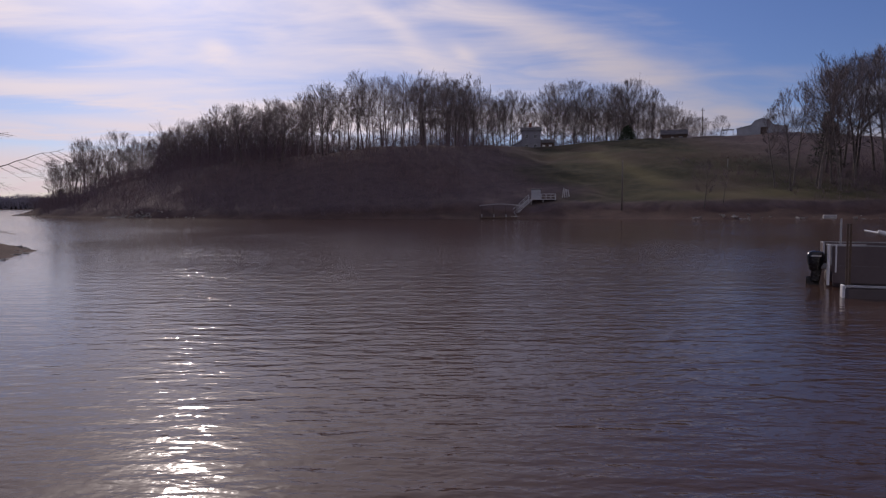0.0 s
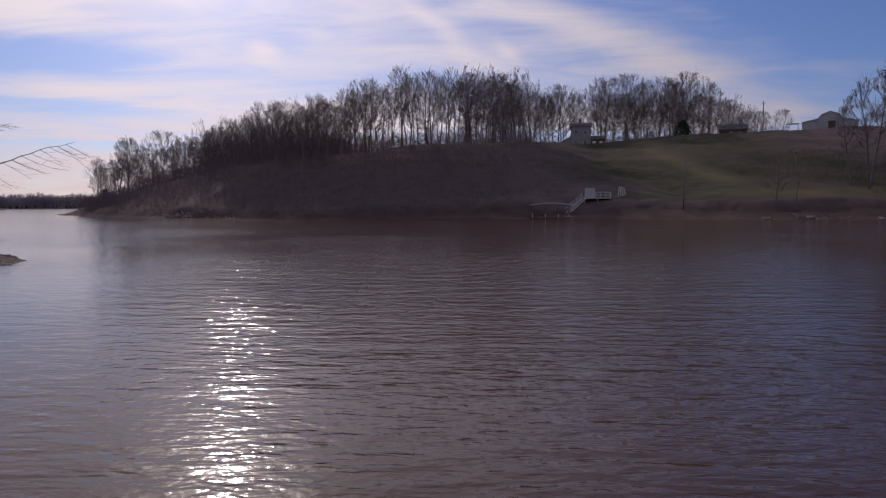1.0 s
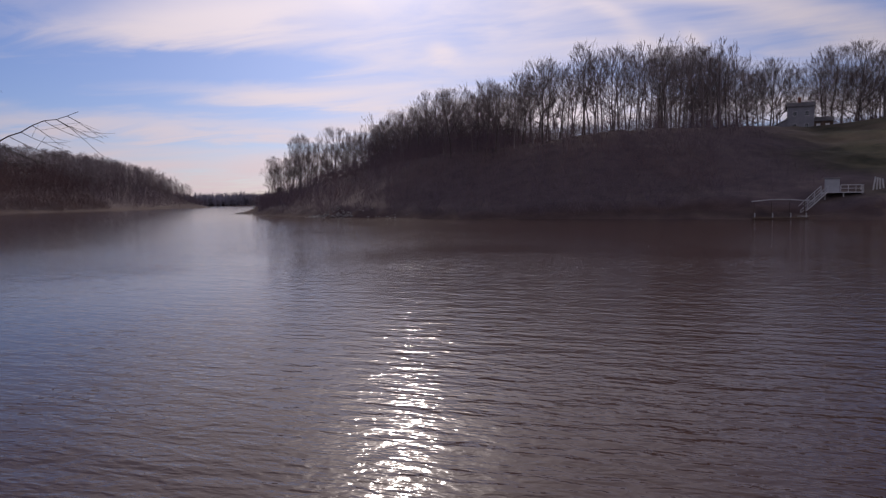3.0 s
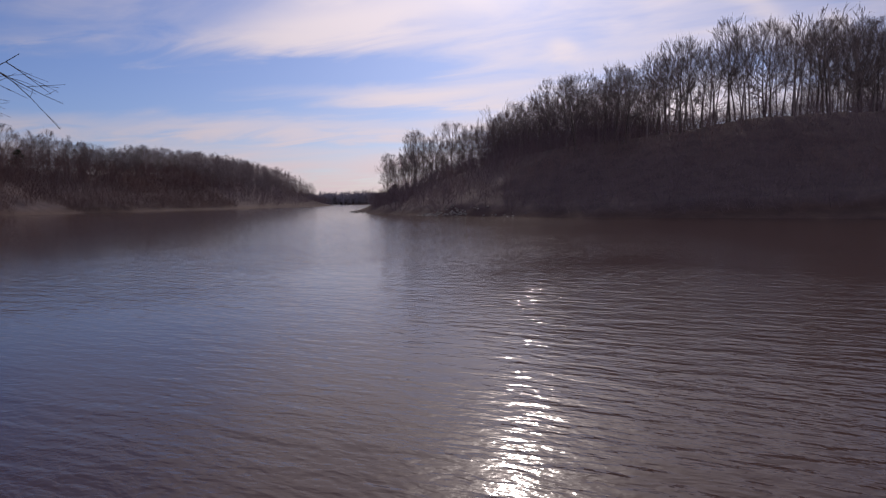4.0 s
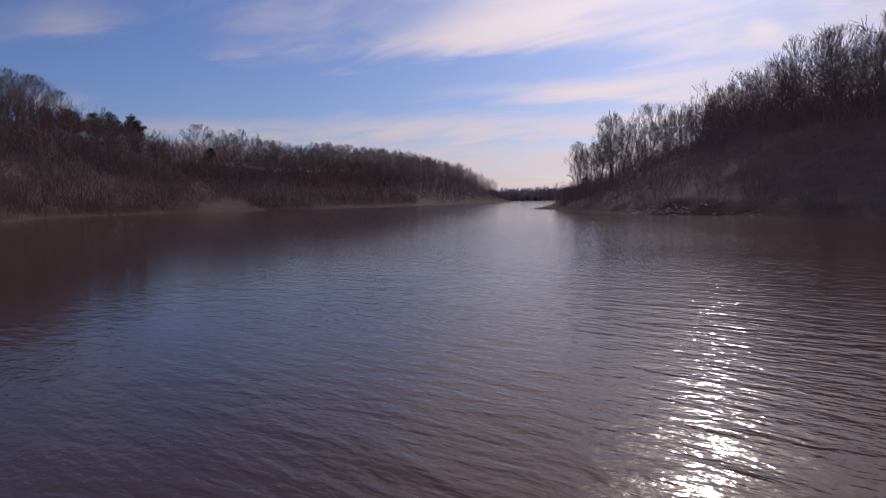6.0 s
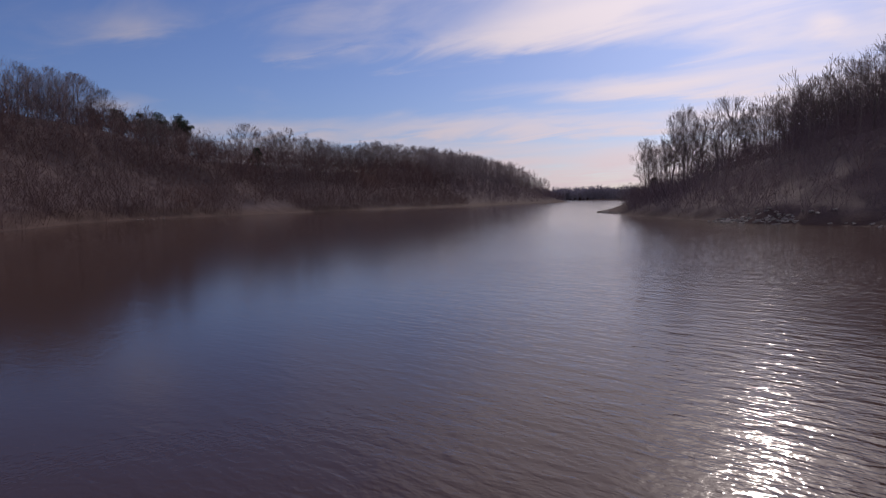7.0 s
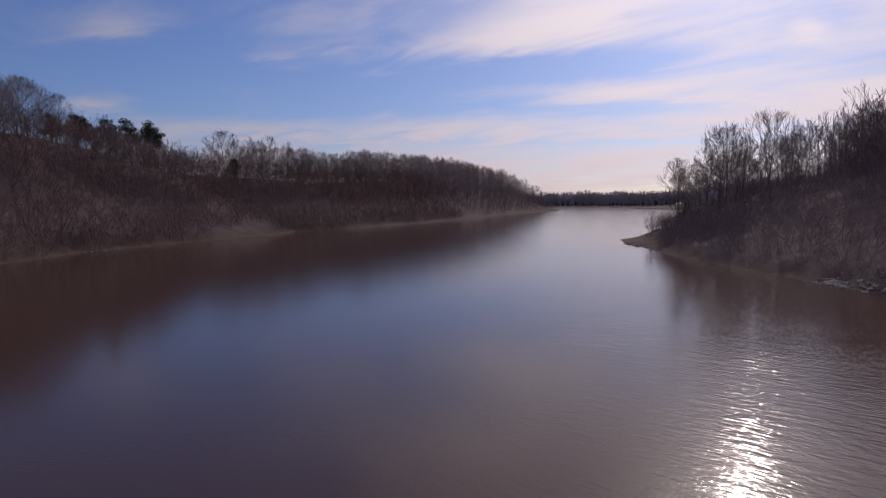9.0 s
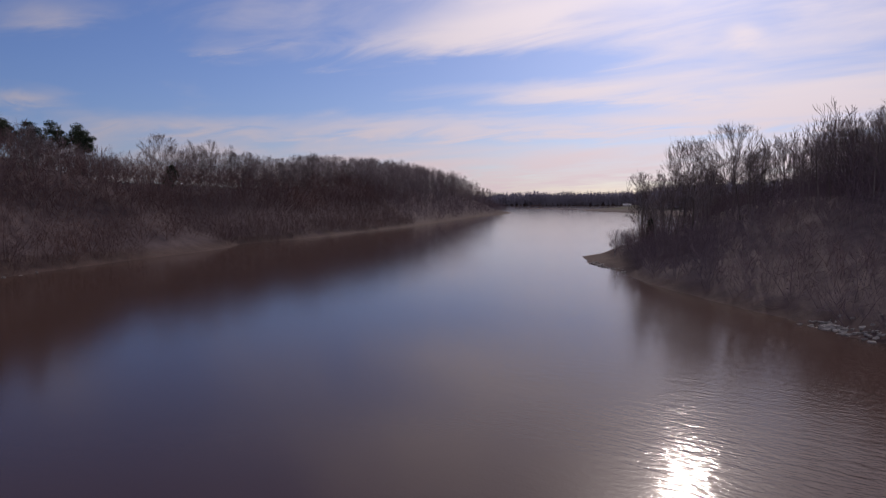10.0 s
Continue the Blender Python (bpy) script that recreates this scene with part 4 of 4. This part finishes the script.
stones(35, "shore_stones", "small stones round the tip of the mud point", 60, [(-125.4, 205.2), (-121, 200.8), (-112, 192.4)], 0.5, 0.6)
stones(36, "shore_stones", "pale stones on the muddy western bank", 24, [(-183, 121), (-187, 124), (-192, 131)], 0.8, 0.8)


# ---------------------------------------------------------------- buildings on the hill
def gable_roof(m, x0, x1, y0, y1, z, rise, over=0.35, thick=0.16):
    """Two pitched slabs with the ridge along x."""
    ym = (y0 + y1) / 2
    for ys, s in ((y0 - over, 1), (y1 + over, -1)):
        drop = rise * over / (ym - y0)
        a, b, c, d = (x0 - over, ys, z - drop), (x1 + over, ys, z - drop), (x1 + over, ym, z + rise), (x0 - over, ym, z + rise)
        up = [(p[0], p[1], p[2] + thick) for p in (a, b, c, d)]
        n = len(m.v)
        m.v += [a, b, c, d] + up
        m.f += [tuple(n + i for i in q) for q in ((0, 3, 2, 1), (4, 5, 6, 7), (0, 1, 5, 4), (1, 2, 6, 5), (2, 3, 7, 6), (3, 0, 4, 7))]


def walls(m, x0, x1, y0, y1, z0, z1, rise=0.0):
    """Outer walls as one shell, with gable ends where a rise is given."""
    ym = (y0 + y1) / 2
    m.face([(x0, y0, z0), (x1, y0, z0), (x1, y0, z1), (x0, y0, z1)])
    m.face([(x1, y1, z0), (x0, y1, z0), (x0, y1, z1), (x1, y1, z1)])
    for x, turned in ((x0, True), (x1, False)):
        pts = [(x, y0, z0), (x, y1, z0), (x, y1, z1)] + ([(x, ym, z1 + rise)] if rise else []) + [(x, y0, z1)]
        m.face(list(reversed(pts)) if turned else pts)


def window(parent, x, y, z, w_, h_, frame_mat=WHITE_WOOD, pane_mat=DARK_GLASS, pane_label="dark glass pane"):
    """A window on a wall that faces -y: frame, sill, pane."""
    fr = Mesh()
    for dx, dz, sx, sz in ((0, h_ / 2, w_ + 0.12, 0.09), (0, -h_ / 2, w_ + 0.12, 0.09), (-w_ / 2, 0, 0.09, h_), (w_ / 2, 0, 0.09, h_), (0, 0, 0.05, h_), (0, 0, w_, 0.05)):
        fr.box((x + dx, y - 0.03, z + dz), (sx, 0.08, sz))
    win = part("window", fr, frame_mat, parent, "white framed window")
    part("pane", Mesh().box((x, y - 0.008, z), (w_ - 0.05, 0.012, h_ - 0.05)), pane_mat, win, pane_label)
    part("sill", Mesh().box((x, y - 0.07, z - h_ / 2 - 0.06), (w_ + 0.2, 0.14, 0.05)), frame_mat, win)


hz = spot(30.5, 245) - 0.3
house = thing("house", (30.8, 245.0, hz), "grey two-storey house with a lean-to roof and a low dark wing", "house", turn=-7)
m = Mesh(); walls(m, -3.4, 3.2, 0, 8, 0, 7.0, 1.5); part("wall", m, GREY_SIDING, house, "grey siding")
m = Mesh(); gable_roof(m, -3.4, 3.2, 0, 8, 7.0, 1.5); part("roof", m, ROOFING, house, "grey shingled roof")
m = Mesh(); m.face([(-6.8, 0.3, 0), (-3.4, 0.3, 0), (-3.4, 0.3, 3.6), (-6.8, 0.3, 1.6)]); m.face([(-6.8, 6, 0), (-6.8, 0.3, 0), (-6.8, 0.3, 1.6), (-6.8, 6, 1.6)]); part("lean_to_wall", m, GREY_SIDING, house)
m = Mesh(); m.box((-5.2, 3.1, 2.78), (4.2, 6.4, 0.15), tilt=(0, -30.5)); part("lean_to_roof", m, ROOFING, house)
m = Mesh(); walls(m, 3.2, 8.0, 1.2, 7, 0, 2.9, 1.2); part("wing_wall", m, BROWN_SIDING, house, "dark brown siding")
m = Mesh(); gable_roof(m, 3.2, 8.0, 1.2, 7, 2.9, 1.2); part("wing_roof", m, ROOFING, house)
part("chimney", Mesh().box((-0.4, 4, 9.0), (0.9, 0.9, 1.9), worn=0.04), BRICK_RED, house, "brick chimney")
# the wing's panes are plain white, standing in for lit windows
for x in (4.3, 6.6):
    window(house, x, 1.2, 1.5, 1.0, 1.2, pane_mat=WHITE_PLASTIC, pane_label="window pane coloured white to look lit")
for x, y, z in ((-1.6, 0, 1.6), (1.4, 0, 1.6), (-1.6, 0, 5.0), (1.4, 0, 5.0)):
    window(house, x, y, z, 0.9, 1.2)
part("porch_deck", Mesh().box((5.6, 0.1, 0.25), (5.0, 2.0, 0.18)), WOOD_GREY, house)

bz = spot(101, 224) - 0.2
barn = thing("barn", (101.5, 224.0, bz), "pale grey gambrel-roofed barn with low wings on each side", "barn", turn=-24)
prof = [(-3.1, 0), (-3.1, 3.3), (-2.2, 4.5), (0, 5.3), (2.2, 4.5), (3.1, 3.3), (3.1, 0)]
m = Mesh(); m.face([(x, 0, z) for x, z in reversed(prof)]); part("gable_wall", m, SIDING, barn, "pale grey metal siding")
m = Mesh(); m.face([(x, 9, z) for x, z in prof]); part("gable_wall", m, SIDING, barn)
for i, (a, b) in enumerate(zip(prof[1:-2], prof[2:-1])):
    m = Mesh(); n = Vector((-(b[1] - a[1]), b[0] - a[0])).normalized() * 0.12
    m.face([(a[0], -0.25, a[1]), (b[0], -0.25, b[1]), (b[0], 9.2, b[1]), (a[0], 9.2, a[1])][::-1])
    m.face([(a[0] + n.x, -0.25, a[1] + n.y), (b[0] + n.x, -0.25, b[1] + n.y), (b[0] + n.x, 9.2, b[1] + n.y), (a[0] + n.x, 9.2, a[1] + n.y)])
    m.face([(a[0], -0.25, a[1]), (a[0] + n.x, -0.25, a[1] + n.y), (b[0] + n.x, -0.25, b[1] + n.y), (b[0], -0.25, b[1])])
    part("roof_panel", m, METAL_ROOF, barn)
for s in (-1, 1):
    m = Mesh()
    pts = [(s * 3.1, 0.4, 0), (s * 7.4, 0.4, 0), (s * 7.4, 0.4, 2.3), (s * 3.1, 0.4, 3.2)]
    m.face(pts if s > 0 else pts[::-1]); m.face([(s * 7.4, 0.4, 0), (s * 7.4, 8.6, 0), (s * 7.4, 8.6, 2.3), (s * 7.4, 0.4, 2.3)])
    part("wing_wall", m, SIDING, barn)
    part("wing_roof", Mesh().box((s * 5.3, 4.5, 2.88), (4.7, 8.8, 0.12), tilt=(0, s * 11.8)), METAL_ROOF, barn)
m = Mesh(); m.box((0.5, -0.03, 1.25), (1.9, 0.06, 2.5)); part("door", m, BROWN_SIDING, barn, "dark sliding barn door")

perg = thing("pergola", (91.5, 226.0, spot(91.5, 226)), "small white timber swing frame on the lawn by the barn", "pergola", turn=-22)
for x in (-1.5, 1.5):
    for y in (0, 2.0):
        part("post", Mesh().box((x, y, 1.1), (0.14, 0.14, 2.2)), WHITE_WOOD, perg)
part("roof", Mesh().box((0, 1.0, 2.28), (3.6, 2.6, 0.14)), WHITE_WOOD, perg)
part("rail", Mesh().box((2.6, 0, 0.7), (2.2, 0.08, 0.1)), WHITE_WOOD, perg)

cz = spot(79.2, 241) - 0.1
cabin = thing("cabin", (79.2, 241.0, cz), "low dark brown cabin with a shingled roof", "cabin", turn=-18)
m = Mesh(); walls(m, -4.2, 4.2, 0, 5.5, 0, 2.9, 1.6); part("wall", m, BROWN_SIDING, cabin)
m = Mesh(); gable_roof(m, -4.2, 4.2, 0, 5.5, 2.9, 1.6); part("roof", m, ROOFING, cabin)
part("door", Mesh().box((-0.6, -0.03, 1.0), (0.95, 0.06, 2.0)), WOOD_GREY, cabin)
window(cabin, 2.1, 0, 1.5, 1.0, 0.9)

shed = thing("shed", (118, 214, spot(118, 214)), "small grey shed behind the tall trees", "shed", turn=-28)
m = Mesh(); walls(m, -1.9, 1.9, 0, 3, 0, 2.5, 0.9); part("wall", m, GREY_SIDING, shed)
m = Mesh(); gable_roof(m, -1.9, 1.9, 0, 3, 2.5, 0.9, 0.2); part("roof", m, ROOFING, shed)

pole = thing("utility_pole", (35.4, 138.6, spot(35.4, 138.6) - 0.3), "weathered wooden pole by the water below the meadow", "pole")
part("shaft", Mesh().tube([(0, 0, 0), (0.05, 0, 5), (0.05, 0, 10.2)], [0.17, 0.14, 0.11], 8), BARK, pole, smooth=True)
power = thing("utility_pole", (95.4, 259.0, spot(95.4, 259.0) - 0.3), "tall utility pole with a cross-arm behind the trees", "pole")
part("shaft", Mesh().tube([(0, 0, 0), (0, 0, 14.0)], [0.19, 0.13], 8), BARK, power, smooth=True)
part("cross_arm", Mesh().box((0, 0, 13.2), (1.6, 0.1, 0.14)), BARK, power)
bird = thing("birdhouse", (71.4, 176.1, spot(71.4, 176.1)), "dark birdhouse on a thin post in the meadow", "birdhouse")
part("post", Mesh().tube([(0, 0, -0.2), (0, 0, 2.1)], [0.05, 0.05], 6), GALV, bird)
part("box", Mesh().box((0, 0, 2.3), (0.32, 0.3, 0.42), worn=0.02), BROWN_SIDING, bird)
part("roof", Mesh().box((0, 0, 2.55), (0.45, 0.42, 0.06), tilt=(10, 0)), ROOFING, bird)


# ---------------------------------------------------------------- boat steps across the cove
def rail(parent, a, b, height, posts, mat=WHITE_WOOD):
    """A railing between two deck points: posts, top rail, mid rail."""
    a, b = Vector(a), Vector(b)
    d = (b - a)
    turn = math.degrees(math.atan2(d.y, d.x))
    for i in range(posts):
        p = a.lerp(b, i / (posts - 1))
        part("post", Mesh().box((p.x, p.y, p.z + height / 2), (0.10, 0.10, height), turn), mat, parent)
    for h, t in ((height, 0.10), (height * 0.5, 0.08)):
        part("handrail", Mesh().tube([a + Vector((0, 0, h)), b + Vector((0, 0, h))], [t * 0.6, t * 0.6], 4), mat, parent)


deck = thing("boat_deck", (18.6, 148.4, 0), "pale timber deck with a storage hut and stairs to the water", "deck", turn=-5)
part("floor", Mesh().box((2.6, 1.2, 3.95), (5.4, 2.6, 0.16)), WHITE_WOOD, deck)
for x in (0.1, 2.6, 5.1):
    for y in (0.1, 2.3):
        part("leg", Mesh().box((x, y, 2.3), (0.16, 0.16, 3.3)), WOOD_GREY, deck)
hut = part("hut", Mesh().box((1.15, 1.3, 5.05), (1.9, 1.7, 2.05), worn=0.02), SIDING, deck, "grey plywood storage hut")
part("hut_roof", Mesh().box((1.15, 1.3, 6.14), (2.15, 1.95, 0.1), tilt=(6, 0)), ROOFING, hut)
rail(deck, (2.2, 0.0, 4.03), (5.25, 0.0, 4.03), 1.05, 4)
rail(deck, (5.25, 0.0, 4.03), (5.25, 2.4, 4.03), 1.05, 3)
foot, head = Vector((-4.0, -4.2, 0.35)), Vector((0.0, 0.2, 4.0))
for s in (-0.55, 0.55):
    off = Vector((0.72, -0.69, 0)) * s
    part("stringer", Mesh().tube([foot + off, head + off], [0.11, 0.11], 4), WHITE_WOOD, deck)
for i in range(20):
    p = foot.lerp(head, (i + 0.5) / 20)
    part("tread", Mesh().box(p + Vector((0, 0, 0.06)), (0.28, 1.1, 0.05), 47), WHITE_WOOD, deck)
for s in (-0.6, 0.6):
    off = Vector((0.72, -0.69, 0)) * s
    rail(deck, foot + off, head + off, 0.95, 5)
board = thing("plank_stack", (25.6, 149.4, spot(25.6, 149.4)), "pale weathered boards leaning by the deck", "planks")
for k in range(4):
    part("plank", Mesh().box((k * 0.42, 0.1 * k, 1.0), (0.22, 0.05, 2.1 - 0.2 * k), tilt=(8, 6 - 5 * k)), WHITE_WOOD, board)

dock = thing("floating_dock", (7.6, 140.6, 0), "low floating dock under a thin arched canopy", "dock", turn=-3)
part("float", Mesh().box((3.6, 0, 0.16), (7.4, 2.6, 0.30), worn=0.05), BROWN_SIDING, dock)
for x in (0.2, 2.6, 5.0, 7.0):
    part("post", Mesh().box((x, 1.1, 1.45), (0.07, 0.07, 2.3)), BROWN_SIDING, dock)
    part("mooring_post", Mesh().box((x, -1.2, 0.55), (0.14, 0.14, 0.75), worn=0.02), WHITE_WOOD, dock, "short white mooring post")
m = Mesh()
top = [(-0.3 + 8.2 * i / 10, 2.55 + 0.32 * math.sin(math.pi * i / 10)) for i in range(11)]
for (x0, z0), (x1, z1) in zip(top, top[1:]):
    m.face([(x0, -1.4, z0), (x1, -1.4, z1), (x1, 1.4, z1), (x0, 1.4, z0)][::-1])
    m.face([(x0, -1.4, z0 + 0.12), (x1, -1.4, z1 + 0.12), (x1, 1.4, z1 + 0.12), (x0, 1.4, z0 + 0.12)])
    m.face([(x0, -1.4, z0), (x1, -1.4, z1), (x1, -1.4, z1 + 0.12), (x0, -1.4, z0 + 0.12)])
part("canopy", m, WHITE_WOOD, dock, "thin pale canopy")
part("gangway", Mesh().box((7.4, 1.2, 0.42), (2.6, 0.9, 0.10), 35), WOOD_GREY, dock)


# ---------------------------------------------------------------- boat on its lift by the start
boat = thing("pontoon_boat", (11.2, 20.5, -0.10), "aluminium pontoon boat with brown side panels and an outboard motor", "boat", turn=-22)
for y in (-0.85, 0.85):
    m = Mesh(); m.tube([(0.15, y, 0.30), (0.4, y, 0.30), (5.6, y, 0.30), (6.2, y, 0.42), (6.5, y, 0.55)], [0.20, 0.30, 0.30, 0.22, 0.06], 14)
    part("pontoon", m, DARK_PLASTIC, boat, "dark pontoon tube", smooth=True)
part("deck", Mesh().box((3.1, 0, 0.56), (6.2, 2.26, 0.10), worn=0.03), DARK_PLASTIC, boat)
# dark sheet below the side panels, over the gap to the pontoon
part("skirt", Mesh().box((3.1, -1.14, 0.40), (6.0, 0.04, 0.34)), BOAT_PANEL, boat, "dark strip along the deck edge")
for a, b in (((0.05, -1.15), (2.9, -1.15)), ((3.6, -1.15), (6.1, -1.15)), ((0.05, 1.15), (6.1, 1.15)), ((6.1, -1.15), (6.1, 1.15)), ((0.05, -1.15), (0.05, -0.5)), ((0.05, 0.5), (0.05, 1.15))):
    mid = ((a[0] + b[0]) / 2, (a[1] + b[1]) / 2)
    ln, tn = math.dist(a, b), math.degrees(math.atan2(b[1] - a[1], b[0] - a[0]))
    pan = part("panel", Mesh().box((*mid, 0.90), (ln, 0.03, 0.68), tn), BOAT_PANEL, boat, "brown fence panel")
    for z in (0.70, 1.26):
        part("rail", Mesh().tube([(*a, z), (*b, z)], [0.016, 0.016], 6), GALV, pan)
    for q in (a, b):
        part("stanchion", Mesh().tube([(*q, 0.73), (*q, 1.27)], [0.024, 0.024], 6), ALU, pan)
part("corner_post", Mesh().box((-0.02, -1.18, 0.72), (0.07, 0.07, 1.15), worn=0.02), WHITE_PLASTIC, boat, "white corner post")
part("corner_post", Mesh().box((0.16, -1.20, 0.90), (0.04, 0.04, 0.78), worn=0.01), WHITE_PLASTIC, boat)
for x, y, l_, wd in ((0.7, 0.55, 1.1, 0.9), (4.8, -0.7, 1.8, 0.7), (4.8, 0.7, 1.8, 0.7)):
    seat = part("seat", Mesh().box((x, y, 0.80), (l_, wd, 0.40), worn=0.08), VINYL, boat, "cream vinyl seat")
    part("backrest", Mesh().box((x, y + (0.38 if y > 0 else -0.38), 1.06), (l_, 0.14, 0.30), worn=0.06), VINYL, seat)
part("console", Mesh().box((2.4, -0.6, 1.05), (0.7, 0.8, 0.75), worn=0.08), BOAT_PANEL, boat)
m = Mesh()
for a, b in (((2.6, -1.12, 1.27), (1.2, -1.10, 1.62)), ((2.6, 1.12, 1.27), (1.2, 1.10, 1.62)), ((1.2, -1.1, 1.62), (1.2, 1.1, 1.62))):
    m.tube([a, b], [0.028, 0.028], 6)
part("bimini_frame", m, ALU, boat, "folded canopy frame")
part("bimini_cloth", Mesh().tube([(2.2, -1.10, 1.32), (1.15, -1.14, 1.66)], [0.09, 0.06], 8), WHITE_PLASTIC, boat, "rolled white canopy cloth")
motor = part("outboard_motor", Mesh().box((-0.24, -0.4, 0.40), (0.26, 0.20, 0.50), tilt=(0, 8), worn=0.06), BLACK_GLOSS, boat, "black outboard motor")
m = Mesh()
for z, sx, sy in ((0.50, 0.15, 0.13), (0.66, 0.20, 0.17), (0.92, 0.24, 0.19), (1.02, 0.21, 0.17), (1.06, 0.11, 0.09)):
    m.v += [(-0.26 + sx * math.copysign(abs(math.cos(a)) ** 0.6, math.cos(a)), -0.4 + sy * math.copysign(abs(math.sin(a)) ** 0.6, math.sin(a)), z) for a in [2 * math.pi * i / 14 for i in range(14)]]
for k in range(4):
    m.f += [(k * 14 + i, k * 14 + (i + 1) % 14, k * 14 + 14 + (i + 1) % 14, k * 14 + 14 + i) for i in range(14)]
m.f.append(tuple(range(56, 70)))
cowl = part("cowl", m, BLACK_GLOSS, motor, smooth=True)
part("stripe", Mesh().box((-0.26, -0.595, 0.93), (0.26, 0.012, 0.04)), WHITE_PLASTIC, motor, "pale stripe on the cowl")
part("bracket", Mesh().box((-0.02, -0.4, 0.62), (0.24, 0.26, 0.14), worn=0.02), GALV, motor)
part("skeg", Mesh().box((-0.32, -0.4, 0.14), (0.34, 0.07, 0.36), worn=0.02), BLACK_GLOSS, motor)

lift = thing("boat_lift", (9.75, 17.3, -0.10), "galvanised boat lift with long pale floats and upright posts", "boat lift", turn=-22)
part("float", Mesh().box((3.9, 0.0, 0.18), (7.4, 0.55, 0.40), worn=0.06), DARK_PLASTIC, lift, "long dark float tank")
part("top_rail", Mesh().box((3.9, -0.25, 0.40), (7.4, 0.06, 0.05)), GALV, lift)
part("float_end", Mesh().box((0.175, 0.0, 0.24), (0.07, 0.40, 0.34), worn=0.025), WHITE_PLASTIC, lift, "white end cap")
for x, y in ((0.26, 0.1), (0.34, 0.2), (5.8, 0.0)):
    part("post", Mesh().box((x, y, 1.05), (0.05, 0.05, 1.75), worn=0.01), BROWN_SIDING, lift)
for x in (0.5, 5.6):
    part("cross_beam", Mesh().box((x, 1.2, -0.05), (0.14, 2.2, 0.16)), GALV, lift)
mast = part("mast", Mesh().tube([(0.55, 0.95, 0.7), (0.55, 0.95, 1.98)], [0.03, 0.03], 8), GALV, boat)
part("lamp_box", Mesh().box((0.24, 0.95, 2.03), (0.36, 0.26, 0.13), 0, worn=0.02), WOOD_GREY, mast, "grey box on the mast")

# far-off white boathouses
for k, (x, y, s) in enumerate([(-610, 1215, 14), (-497, 1235, 18), (-352, 1228, 10)]):
    bh = thing("boathouse", (x, y, max(spot(x, y), 0.3)), "low white boathouse on the far shore", "boathouse", "far boathouses", turn=20)
    m = Mesh(); walls(m, -s / 2, s / 2, 0, 6, 0, 2.4, 1.2); part("wall", m, WHITE_WOOD, bh)
    m = Mesh(); gable_roof(m, -s / 2, s / 2, 0, 6, 2.4, 1.2); part("roof", m, WHITE_WOOD, bh)
